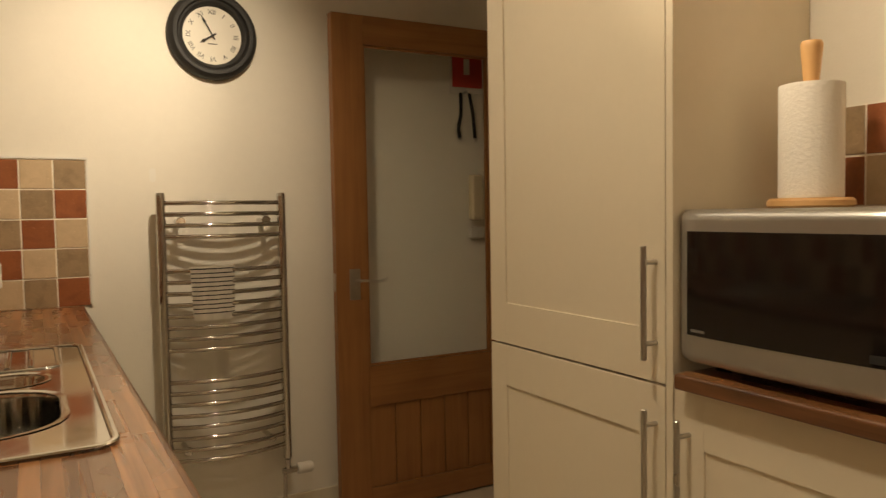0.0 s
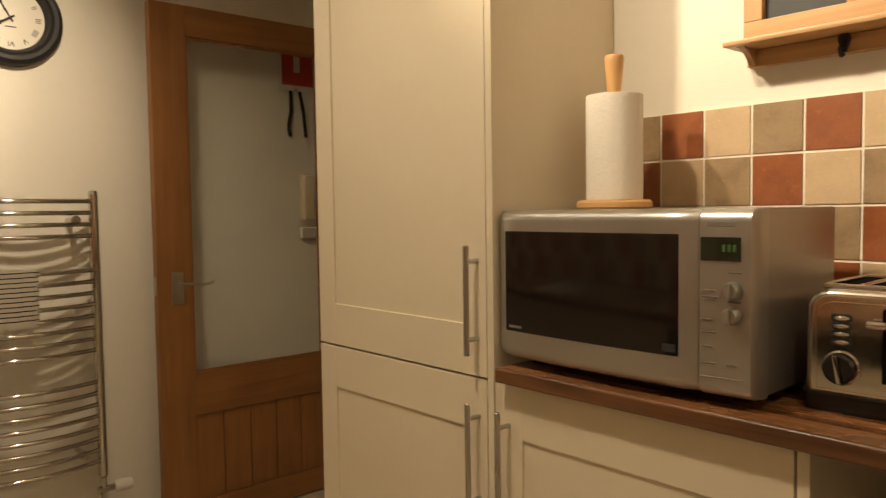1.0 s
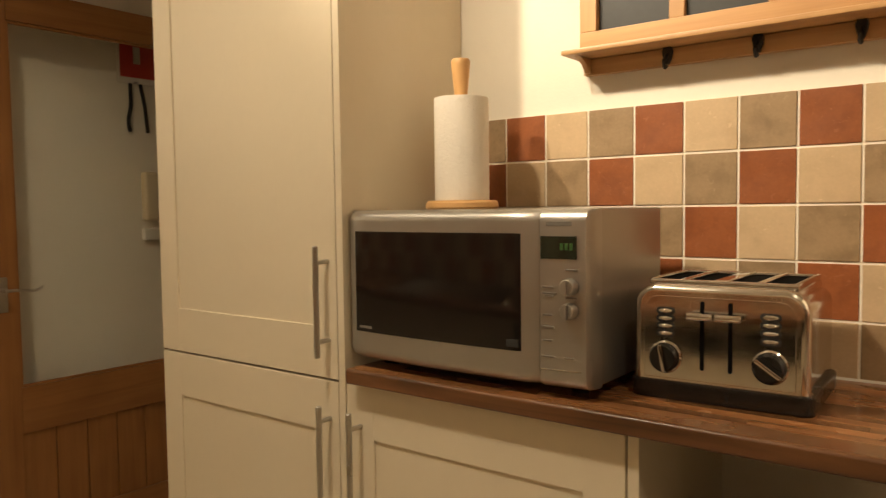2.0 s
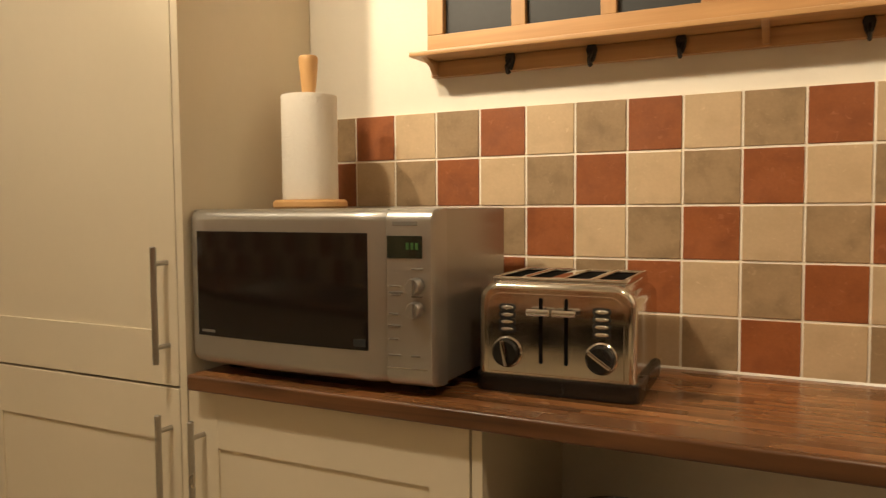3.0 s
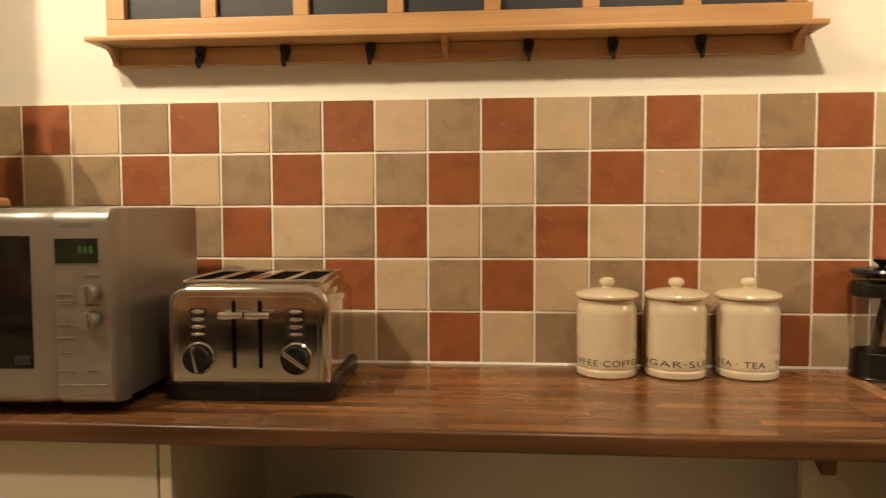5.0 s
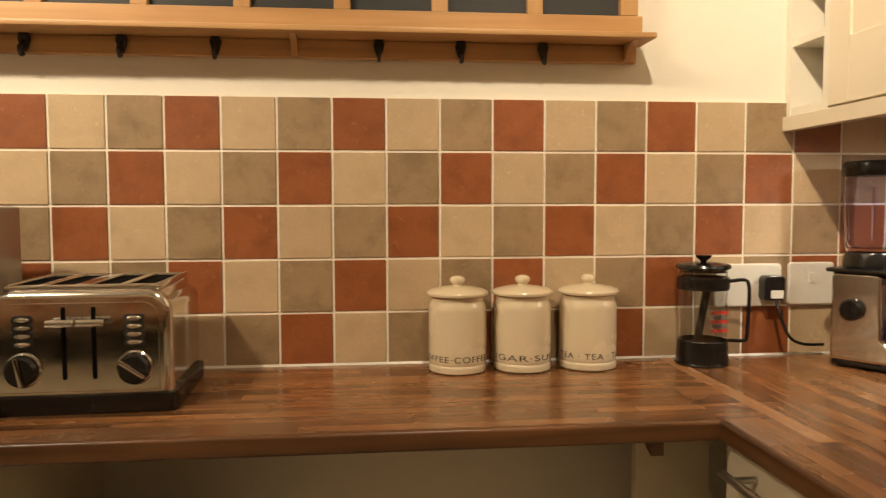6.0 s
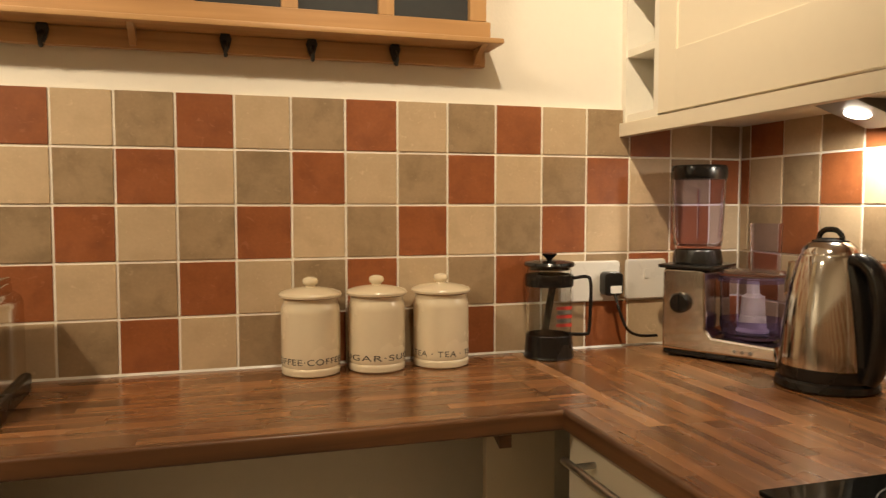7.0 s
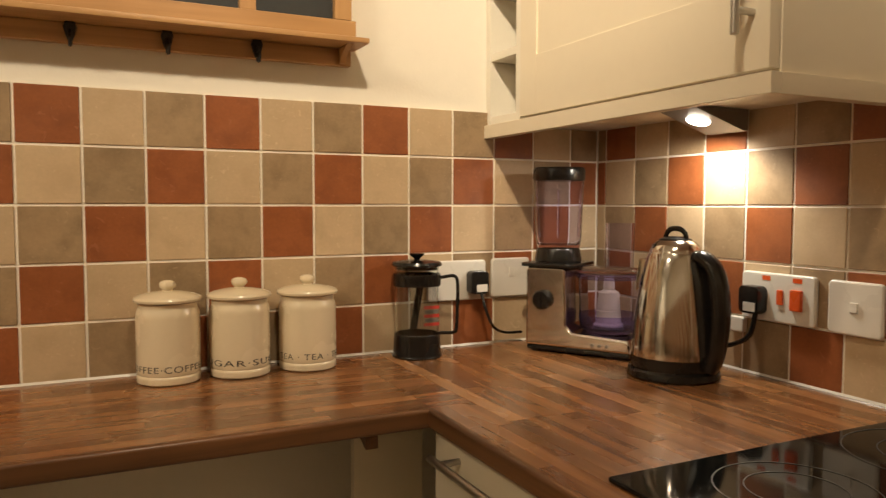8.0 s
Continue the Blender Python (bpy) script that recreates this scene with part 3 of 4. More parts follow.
part("deck", bm, SINK, sk)
edge = [(u, v, 0.005) for u, v in round_rect(S1 - S0, SFR - SB, 0.035, 5, (S0 + S1) / 2, (SFR + SB) / 2)]
part("rim", tube(edge, (0.006, 0.0032), 8, fine=1, closed=True), SINK, sk, "raised polished steel rim")
inner = [(u, v, 0.004) for u, v in round_rect(0.27, 0.36, 0.03, 5, -1.775, -0.09)]
part("drainer_edge", tube(inner, (0.006, 0.003), 8, fine=1, closed=True), SINK, sk)
for k in range(7):
    y = -0.22 + k * 0.043
    part("drainer_ridge", tube([(-1.88, y, 0.0035), (-1.78, y, 0.005), (-1.67, y, 0.0035)], (0.006, 0.003), 8), SINK, sk)

# ---- hob ----
hob = thing("hob", "black glass ceramic hob set into the walnut worktop", "hob", (0, 0, TOP))
part("glass_top", box(0.724, 1.262, 0.225, 0.738, 0.0005, 0.007, 0.002), HOB_GLASS, hob)
for cx, cy, r in ((0.88, 0.62, 0.085), (1.13, 0.62, 0.105), (0.88, 0.36, 0.105), (1.13, 0.36, 0.085)):
    bm = bmesh.new()
    for rr in (r, r * 0.62):
        own = lathe([(rr - 0.0012, 0.0072), (rr, 0.0072), (rr, 0.0076), (rr - 0.0012, 0.0076), (rr - 0.0012, 0.0072)], 48, (cx, cy, 0))
        joined(bm, own)
    part("ring_mark", bm, RING_GREY, hob, "thin grey cooking zone ring")

# ---- radiator ----
rad = thing("towel_radiator", "chrome ladder towel radiator with bowed bars", "radiator", (-2.735, 0, 0))
for y in (0.457, 0.897):
    part("post", lathe([(0, 0.262), (0.012, 0.262), (0.0165, 0.268), (0.0165, 1.29), (0.014, 1.304), (0, 1.307)], 20, (0, y, 0)), CHROME, rad)
bars = [1.2675 - 0.0408 * k for k in range(4)] + [1.0215 - 0.0412 * k for k in range(8)] + [0.616 - 0.0416 * k for k in range(8)]
for z in bars:
    pts = [(0.052 * (1 - ((y - 0.677) / 0.22) ** 2), y, z) for y in (0.457, 0.53, 0.60, 0.677, 0.754, 0.824, 0.897)]
    part("bar", tube(pts, 0.0085, 12, fine=4), CHROME, rad)
for y, z in ((0.522, 1.2), (0.832, 1.2), (0.522, 0.36), (0.832, 0.36)):
    bm = rod((-0.084, y, z), (0.02, y, z), 0.010)
    rod((0.012, y, z), (0.022, y, z), 0.017, bm=bm)
    part("wall_bracket", bm, CHROME, rad)
bm = rod((0, 0.897, 0.262), (0, 0.897, 0.205), 0.011)
rod((0, 0.875, 0.215), (0, 0.935, 0.215), 0.013, bm=bm)
rod((0, 0.884, 0.205), (0, 0.884, 0.0), 0.0075, bm=bm)
part("valve", bm, CHROME, rad)
bm = lathe([(0, 0), (0.019, 0), (0.022, 0.006), (0.022, 0.052), (0.017, 0.062), (0, 0.062)], 24)
turned(bm, Matrix.Translation((0, 0.935, 0.215)) @ Matrix.Rotation(radians(-90), 4, "X"))
part("valve_head", bm, WHITE_PLASTIC, rad, "white plastic valve head")

# small striped towel over two bars
tw = thing("hand_towel", "small cream towel with thin black stripes over the radiator", "towel", (-2.735, 0, 0))
bm = bmesh.new()
rows = []
zt, zb = 1.038, 0.842
for k in range(53):
    f = k / 52
    if f < 0.06:
        z, out = zt - 0.012 + 0.012 * f / 0.06, 0.045 + 0.02 * f / 0.06
    else:
        z, out = zt - (zt - zb) * (f - 0.06) / 0.94, 0.067
    rows.append([bm.verts.new((out + 0.003 * math.sin(9 * u + 2 * f) - 0.012 * u * u, 0.620 + (u * 0.5) * (0.158 - 0.012 * f) * 1.0 + 0.004 * f, z)) for u in [i / 6 - 1 for i in range(13)]])
stripe = []
for i, (a, b) in enumerate(zip(rows, rows[1:])):
    for k in range(12):
        f = bm.faces.new((a[k], a[k + 1], b[k + 1], b[k]))
        f.material_index = 1 if (i % 4 == 1 and 3 < i < 49) else 0
bmesh.ops.solidify(bm, geom=list(bm.faces), thickness=0.004)
tp = part("cloth", bm, CLOTH, tw)
tp.data.materials.append(CLOTH_DARK)

# ---- clock ----
ck = thing("wall_clock", "round black wall clock with roman numerals", "clock")
ck.matrix_world = Matrix.Translation((WX, 0.674, 1.897)) @ Matrix.Rotation(radians(90), 4, "Z") @ Matrix.Rotation(radians(90), 4, "X") @ Matrix.Diagonal((0.965, 0.965, 1, 1))
part("rim", lathe([(0.112, 0.012), (0.118, 0.030), (0.126, 0.034), (0.132, 0.032), (0.138, 0.040), (0.152, 0.042), (0.164, 0.034), (0.171, 0.018), (0.171, 0.0), (0.112, 0.0), (0.112, 0.012)], 64), MATT_BLACK, ck)
part("face", lathe([(0, 0.004), (0.113, 0.004), (0.113, 0.010), (0, 0.010)], 48), ENAMEL, ck, "aged cream clock face")
for k, word in enumerate(("XII", "I", "II", "III", "IIII", "V", "VI", "VII", "VIII", "IX", "X", "XI")):
    bm = lettering(word, 0.026)
    a = radians(-30 * k)
    turned(bm, Matrix.Rotation(a, 4, "Z") @ Matrix.Translation((0, 0.090, 0.0108)))
    part("numeral", bm, INK, ck)
part("maker_mark", box(-0.018, 0.018, -0.034, -0.030, 0.010, 0.0106), INK, ck)
for angle, length, wide in ((-237, 0.058, 0.008), (-331, 0.088, 0.006)):
    bm = prism([(-wide * 0.4, -0.016), (wide * 0.4, -0.016), (wide * 0.5, length * 0.62), (wide * 0.95, length * 0.68), (0, length), (-wide * 0.95, length * 0.68), (-wide * 0.5, length * 0.62)], 0.0125, 0.0140, "z")
    part("clock_hand", turned(bm, Matrix.Rotation(radians(angle), 4, "Z")), BLACK, ck)
part("cap", lathe([(0, 0.012), (0.006, 0.012), (0.006, 0.016), (0, 0.017)], 16), BLACK, ck)
tagged(part("plaster_patch", prism(round_rect(0.022, 0.05, 0.009, 4, 0.446, 1.372), WX, WX + 0.0012, "x"), CEILING), "small white filler patch on the painted wall", "patch", kind="structure")

# ---- open oak door standing in front of the wall ----
DX, DY0, DY1 = -2.65, 1.086, 1.930
leaf = thing("oak_door", "half-glazed oak door with planked lower panel, standing open", "door")
for y0, y1 in ((DY0, DY0 + 0.132), (DY1 - 0.132, DY1)):
    part("stile", box(DX - 0.040, DX, y0, y1, 0.008, 1.998, 0.003), OAK_Z, leaf)
for z0, z1 in ((1.884, 1.998), (0.440, 0.604), (0.008, 0.104)):
    part("rail", box(DX - 0.039, DX - 0.0008, DY0 + 0.132, DY1 - 0.132, z0, z1, 0.002), OAK_Y, leaf)
w = (DY1 - DY0 - 0.264) / 5
for k in range(5):
    y = DY0 + 0.132 + w * k
    part("plank", box(DX - 0.030, DX - 0.011, y + 0.0018, y + w - 0.0018, 0.104, 0.440, 0.003), OAK_Z, leaf)
bm = box(DX - 0.028, DX - 0.022, DY0 + 0.132, DY1 - 0.132, 0.104, 0.440)
part("panel_back", bm, OAK_Z, leaf)
pane = part("pane", box(DX - 0.022, DX - 0.018, DY0 + 0.132, DY1 - 0.132, 0.604, 1.884), THIN, leaf, "clear glass pane")
pane.visible_shadow = False
bm = bmesh.new()
for y0, y1, z0, z1 in ((DY0 + 0.132, DY0 + 0.142, 0.604, 1.884), (DY1 - 0.142, DY1 - 0.132, 0.604, 1.884), (DY0 + 0.142, DY1 - 0.142, 0.604, 0.614), (DY0 + 0.142, DY1 - 0.142, 1.874, 1.884)):
    box(DX - 0.017, DX - 0.008, y0, y1, z0, z1, 0.002, bm=bm)
part("glazing_bead", bm, OAK_Z, leaf)
lock = part("lock_plate", box(DX, DX + 0.004, 1.139, 1.184, 0.878, 1.000, 0.0015), BRASS, leaf, "dull metal lever handle plate")
bm = rod((DX + 0.003, 1.166, 0.955), (DX + 0.045, 1.166, 0.955), 0.008)
tube([(DX + 0.045, 1.160, 0.955), (DX + 0.049, 1.20, 0.955), (DX + 0.050, 1.24, 0.950), (DX + 0.049, 1.268, 0.953), (DX + 0.047, 1.284, 0.962)], (0.0045, 0.0055), bm=bm)
part("lever", bm, BRASS, lock)
part("latch", box(DX - 0.030, DX - 0.010, DY0 - 0.004, DY0 + 0.001, 0.915, 0.985), BRASS, leaf)

# things on the wall behind the glass
cal = thing("wall_calendar", "red and white hanging calendar on the wall", "calendar")
part("sheet", box(WX + 0.001, WX + 0.006, 1.705, 1.880, 1.752, 1.965, 0.001), WHITE_PLASTIC, cal)
part("picture", box(WX + 0.006, WX + 0.0075, 1.716, 1.872, 1.778, 1.935), RED, cal, "red printed block")
part("marking", box(WX + 0.0075, WX + 0.0082, 1.775, 1.805, 1.835, 1.905), WHITE_PLASTIC, cal)
bag = thing("black_strap", "pair of black straps hanging from a wall hook", "strap")
for ya, yb in ((1.755, 1.742), (1.800, 1.822)):
    part("strap", tube([(WX + 0.012, ya, 1.752), (WX + 0.016, (ya + yb) / 2 + 0.004, 1.66), (WX + 0.013, yb, 1.60), (WX + 0.012, yb + 0.006, 1.552)], (0.009, 0.003), 8), MATT_BLACK, bag)
part("hook", rod((WX, 1.778, 1.757), (WX + 0.03, 1.778, 1.757), 0.005), STEEL, bag)
phone = thing("wall_phone", "cream wall-mounted telephone handset", "telephone")
part("cradle", box(WX + 0.001, WX + 0.028, 1.789, 1.855, 1.100, 1.150, 0.006), WHITE_PLASTIC, phone)
part("handset", box(WX + 0.001, WX + 0.045, 1.790, 1.851, 1.182, 1.388, 0.012, 3), GLAZE, phone)


# ---- pane board with shelf and hooks ----
rk = thing("pane_board_rack", "pine window-frame board with dark panes, shelf and hooks", "wall rack")
L0, L1, FY = -0.615, 0.692, 1.482
pitch = 0.1796
Z0, Z1 = 1.525, 1.93
part("bottom_rail", box(L0, L1, FY, NY - 0.001, Z0 + 0.011, 1.575, 0.002), PINE_X, rk)
part("top_rail", box(L0, L1, FY, NY - 0.001, Z1, Z1 + 0.045, 0.002), PINE_X, rk)
for k in range(8):
    x = L0 + 0.007 + k * pitch
    part("upright", box(x - (0.007 if k == 0 else 0), x + (0.034 if k == 7 else 0.030), FY + (0.0 if k in (0, 7) else 0.003), NY - 0.001, 1.5752, Z1 - 0.0002, 0.002), PINE_Z, rk)
for k in range(7):
    x = L0 + 0.037 + k * pitch
    part("pane", box(x + 0.0004, x + pitch - 0.0304, FY + 0.014, FY + 0.020, 1.5754, Z1 - 0.0004), SLATE, rk, "dark slate-coloured pane")
part("shelf", box(L0 - 0.020, L1 + 0.012, 1.437, NY - 0.001, Z0, Z0 + 0.0105, 0.003), PINE_X, rk)
part("hook_rail", box(L0 - 0.004, L1 - 0.002, 1.508, NY - 0.001, 1.492, Z0 - 0.0003, 0.002), PINE_X, rk)
for x in (L0 + 0.008, 0.037, L1 - 0.022):
    part("bracket", prism([(1.452, Z0 - 0.0004), (1.507, Z0 - 0.0004), (1.507, 1.495), (1.500, 1.496), (1.486, 1.512), (1.462, 1.522), (1.452, 1.525)], x - 0.006, x + 0.006, "x", 0.001), PINE_Z, rk)
for x in (-0.437, -0.270, -0.105, 0.192, 0.346, 0.504):
    bm = prism([(-0.009, 1.527), (0.009, 1.527), (0.0125, 1.517), (0.0085, 1.502), (0.0035, 1.491), (-0.0035, 1.491), (-0.0085, 1.502), (-0.0125, 1.517)], 1.498, 1.508, "y", 0.002)
    turned(bm, Matrix.Translation((x, 0, 0)))
    tube([(x, 1.502, 1.512), (x, 1.488, 1.500), (x, 1.482, 1.494), (x, 1.488, 1.483), (x, 1.498, 1.486)], 0.0042, 8, bm=bm)
    turned(bm, Matrix.Translation((x, 0, 1.512)) @ Matrix.Diagonal((0.84, 1, 0.92, 1)) @ Matrix.Translation((-x, 0, -1.512)))
    part("hook", bm, MATT_BLACK, rk, "black iron coat hook")

# ---- microwave ----
MX0, MX1, MY, MZ0, MZ1 = -0.9385, -0.417, 1.106, 0.928, 1.2165
mw = thing("microwave", "silver combination microwave with dark glass door", "microwave")


def bowed(x0, x1, z0, z1, off, thick, bow=0.012, n=16, r=0.004):
    """Slab whose front swells towards the middle of the oven."""
    def front(x):
        f = (x - (MX0 + MX1) / 2) / ((MX1 - MX0) / 2)
        return MY + 0.014 - bow * (1 - f * f) - off
    bm = bmesh.new()
    cols = []
    for k in range(n + 1):
        x = x0 + (x1 - x0) * k / n
        y = front(x) + (r * 0.6 if k in (0, n) else 0)
        arc = [(r * (1 - math.sin(radians(15 * i))), r * (1 - math.cos(radians(15 * i)))) for i in range(7)] if r > 0.005 else [(r, 0), (0, r)]
        ring = [(x, y + thick, z0)] + [(x, y + dy, z0 + dz) for dy, dz in arc] + [(x, y + dy, z1 - dz) for dy, dz in arc[::-1]] + [(x, y + thick, z1)]
        cols.append([bm.verts.new(p) for p in ring])
    for a, b in zip(cols, cols[1:]):
        for k in range(len(a)):
            j = (k + 1) % len(a)
            bm.faces.new((a[k], a[j], b[j], b[k]))
    bm.faces.new(cols[0])
    bm.faces.new(cols[-1][::-1])
    return bm


part("case", box(MX0, MX1, MY + 0.03, 1.420, MZ0 + 0.002, MZ1, 0.004), SILVER_SIDE, mw)
SPLIT = -0.5060
door = part("door", bowed(MX0 - 0.0012, SPLIT - 0.001, MZ0, MZ1 - 0.001, 0.0, 0.034, r=0.020), SILVER, mw, "silver framed oven door")
part("window", bowed(MX0 + 0.026, SPLIT - 0.028, MZ0 + 0.054, MZ1 - 0.040, 0.0012, 0.004, n=16, r=0.001), DARK_GLASS, door, "dark reflective glass")
part("brand_mark", bowed(MX0 + 0.036, MX0 + 0.070, MZ0 + 0.061, MZ0 + 0.066, 0.0016, 0.002, n=4, r=0.0003), GREY_MARK, door)
part("badge", bowed(SPLIT - 0.056, SPLIT - 0.033, MZ0 + 0.060, MZ0 + 0.073, 0.0014, 0.002, n=2, r=0.0003), SLATE, door)
panel = part("control_panel", bowed(SPLIT + 0.001, MX1 + 0.0012, MZ0, MZ1 - 0.001, 0.0, 0.034, r=0.020), SILVER, mw)
part("panel_line", bowed(SPLIT + 0.006, MX1 - 0.012, MZ0 + 0.030, MZ0 + 0.0315, 0.0010, 0.002, n=4, r=0.0003), CHROME, panel)
part("brand_mark", bowed(SPLIT + 0.018, SPLIT + 0.062, MZ1 - 0.028, MZ1 - 0.021, 0.0008, 0.002, n=4, r=0.0003), GREY_MARK, panel)
part("display", bowed(SPLIT + 0.009, SPLIT + 0.070, MZ1 - 0.080, MZ1 - 0.044, 0.0022, 0.002, n=4, r=0.0004), LCD, panel, "dim green display window")
for k in range(3):
    x = SPLIT + 0.043 + 0.008 * k
    part("digit", bowed(x, x + 0.005, MZ1 - 0.066, MZ1 - 0.055, 0.0028, 0.001, n=2, r=0.0002), LED_GREEN, panel, "dim green digit")
kx = SPLIT + 0.060
for z in (1.093, 1.055):
    bm = lathe([(0.0135, 0), (0.0130, -0.012), (0.0110, -0.015), (0, -0.015)], 24)
    box(-0.003, 0.003, -0.012, 0.012, -0.021, -0.013, 0.001, bm=bm)
    turned(bm, Matrix.Translation((kx, MY + 0.010, z)) @ Matrix.Rotation(radians(-90), 4, "X"))
    part("dial", bm, SILVER, panel, "silver round dial")
for x, z, w in ((0.012, 1.090, 0.020), (0.012, 1.080, 0.024), (0.016, 1.076, 0.016), (0.012, 1.045, 0.016), (0.010, 1.026, 0.022), (0.052, 1.118, 0.020), (0.052, 1.074, 0.018), (0.012, 1.004, 0.016), (0.010, 0.978, 0.022), (0.050, 0.978, 0.016)):
    part("print_mark", bowed(SPLIT + x, SPLIT + x + w, z, z + 0.0028, 0.0024, 0.002, n=2, r=0.0003), GREY_MARK, panel)
for x in (MX0 + 0.05, MX1 - 0.05):
    for y in (MY + 0.085, 1.38):
        part("foot", lathe([(0, 0), (0.014, 0), (0.016, MZ0 - TOP + 0.003), (0, MZ0 - TOP + 0.003)], 16, (x, y, TOP)), BLACK, mw)
for k in range(6):
    part("vent_slot", box(MX1 - 0.0008, MX1 + 0.0006, 1.325 + 0.012 * k, 1.331 + 0.012 * k, 0.965, 1.005), MATT_BLACK, mw)

# ---- paper towel on its holder ----
hold = thing("paper_towel_holder", "beech kitchen roll holder standing on the microwave", "kitchen roll holder", (-0.8157, 1.340, MZ1))
part("base", lathe([(0, 0), (0.073, 0), (0.077, 0.004), (0.076, 0.013), (0.071, 0.018), (0, 0.018)], 48), BEECH_X, hold)
part("pole", lathe([(0, 0.018), (0.012, 0.018), (0.0125, 0.222), (0.0150, 0.25), (0.0195, 0.298), (0.0200, 0.306), (0.0175, 0.311), (0, 0.3125)], 24), BEECH, hold)
roll = thing("paper_towel_roll", "white embossed kitchen paper roll on the holder", "kitchen roll", (-0.8157, 1.340, MZ1 + 0.0185))
bm = bmesh.new()
seg, rows = 96, []
for j in range(45):
    z = 0.2115 * j / 44
    ring = []
    for k in range(seg):
        a = 2 * math.pi * k / seg
        r = 0.0558 + 0.0009 * (j % 2) + 0.0006 * math.sin(40 * a + (j % 2) * 3.1) + (0.0012 if 0.5 < a < 0.56 else 0)
        ring.append(bm.verts.new((r * math.cos(a), r * math.sin(a), z)))
    rows.append(ring)
for a, b in zip(rows, rows[1:]):
    for k in range(seg):
        j = (k + 1) % seg
        bm.faces.new((a[k], a[j], b[j], b[k]))
for ring in (rows[0], rows[-1]):
    z = ring[0].co.z
    core = [bm.verts.new((0.021 * math.cos(2 * math.pi * k / seg), 0.021 * math.sin(2 * math.pi * k / seg), z)) for k in range(seg)]
    for k in range(seg):
        j = (k + 1) % seg
        bm.faces.new((ring[k], ring[j], core[j], core[k]))
part("paper", bm, PAPER, roll)
part("core", lathe([(0.0195, 0.0), (0.0208, 0.0), (0.0208, 0.2118), (0.0195, 0.2118), (0.0195, 0.0)], 40), BEECH, roll, "brown cardboard core")

# ---- toaster ----
ts = thing("toaster", "polished steel four-slice toaster with black dials", "toaster", (-0.259, 1.340, TOP), turn=2.0)
W, D = 0.262, 0.228


def arch(w, h, r, z0, n=7):
    out = [(-w / 2, z0)]
    for k in range(n + 1):
        a = radians(180 - 90 * k / n)
        out.append((-w / 2 + r + r * math.cos(a), h - r + r * math.sin(a)))
    for k in range(n + 1):
        a = radians(90 - 90 * k / n)
        out.append((w / 2 - r + r * math.cos(a), h - r + r * math.sin(a)))
    out.append((w / 2, z0))
    return out


part("base", prism(round_rect(W + 0.012, D + 0.012, 0.02), 0.0, 0.030, "z", 0.004), BLACK, ts, "black plastic base")
part("shell", prism(arch(W - 0.006, 0.170, 0.024, 0.028), -D / 2 + 0.024, D / 2, "y", 0.005, 3), POLISHED, ts, "polished steel shell")
part("front_frame", prism(arch(W, 0.184, 0.036, 0.018), -D / 2, -D / 2 + 0.030, "y", 0.012, 5), POLISHED, ts, "thick rounded chrome front frame")
part("deck", box(-0.114, 0.114, -D / 2 + 0.016, D / 2 - 0.008, 0.160, 0.1842, 0.008, 3), POLISHED, ts)
SLOTS = (-0.084, -0.032, 0.032, 0.084)
# the deck has no openings: this black sheet paints the slots' inner shade
part("slot_shade_sheet", box(-0.108, 0.108, -D / 2 + 0.026, D / 2 - 0.018, 0.176, 0.1846), SLOT_SHADE, ts, "black sheet standing in for the shade inside the bread slots")
edges = [-0.112] + [v for x in SLOTS for v in (x - 0.0205, x + 0.0205)] + [0.112]
for a, b in zip(edges[::2], edges[1::2]):
    part("slot_rail", box(a, b, -D / 2 + 0.022, D / 2 - 0.014, 0.182, 0.1915, 0.0025), CHROME, ts, "chrome rail between bread slots")
for y0, y1 in ((-D / 2 + 0.018, -D / 2 + 0.030), (D / 2 - 0.022, D / 2 - 0.010)):
    part("slot_end", box(-0.112, 0.112, y0, y1, 0.182, 0.1905, 0.003), CHROME, ts)
front = part("front_plate", prism(arch(W - 0.036, 0.166, 0.024, 0.034), -D / 2 - 0.0016, -D / 2 + 0.004, "y", 0.001), DARK_STEEL, ts, "polished front plate")
yf = -D / 2 - 0.0016
for x in (-0.078, 0.078):
    bm = lathe([(0.026, 0), (0.026, 0.003), (0.0235, 0.005), (0.0235, 0)], 32)
    turned(bm, Matrix.Translation((x, yf + 0.001, 0.068)) @ Matrix.Rotation(radians(90), 4, "X"))
    part("dial_ring", bm, CHROME, ts)
    bm = lathe([(0.0225, 0), (0.0225, 0.012), (0.019, 0.016), (0, 0.016)], 28)
    place = Matrix.Translation((x, yf, 0.068)) @ Matrix.Rotation(radians(90), 4, "X") @ Matrix.Rotation(radians(10 if x < 0 else 55), 4, "Z")
    dial = part("dial", turned(bm, place), BLACK, ts, "black browning dial")
    part("grip", turned(box(-0.0036, 0.0036, -0.0215, 0.0215, 0.0155, 0.0215, 0.0018), place), CHROME, dial, "chrome grip bar")
    for k in range(4):
        part("button_ring", prism(round_rect(0.0300, 0.0119, 0.0058, 5, x, 0.106 + 0.0120 * k), yf - 0.0008, yf + 0.001, "y"), MATT_BLACK, ts)
        bm = lathe([(0.0112, -0.001), (0.0112, 0.0020), (0.0096, 0.0036), (0.0062, 0.0048), (0, 0.0054)], 20)
        turned(bm, Matrix.Translation((x, yf, 0.106 + 0.0120 * k)) @ Matrix.Diagonal((1, 1, 0.40, 1)) @ Matrix.Rotation(radians(90), 4, "X"))
        part("button", bm, CHROME, ts, "small chrome push button")
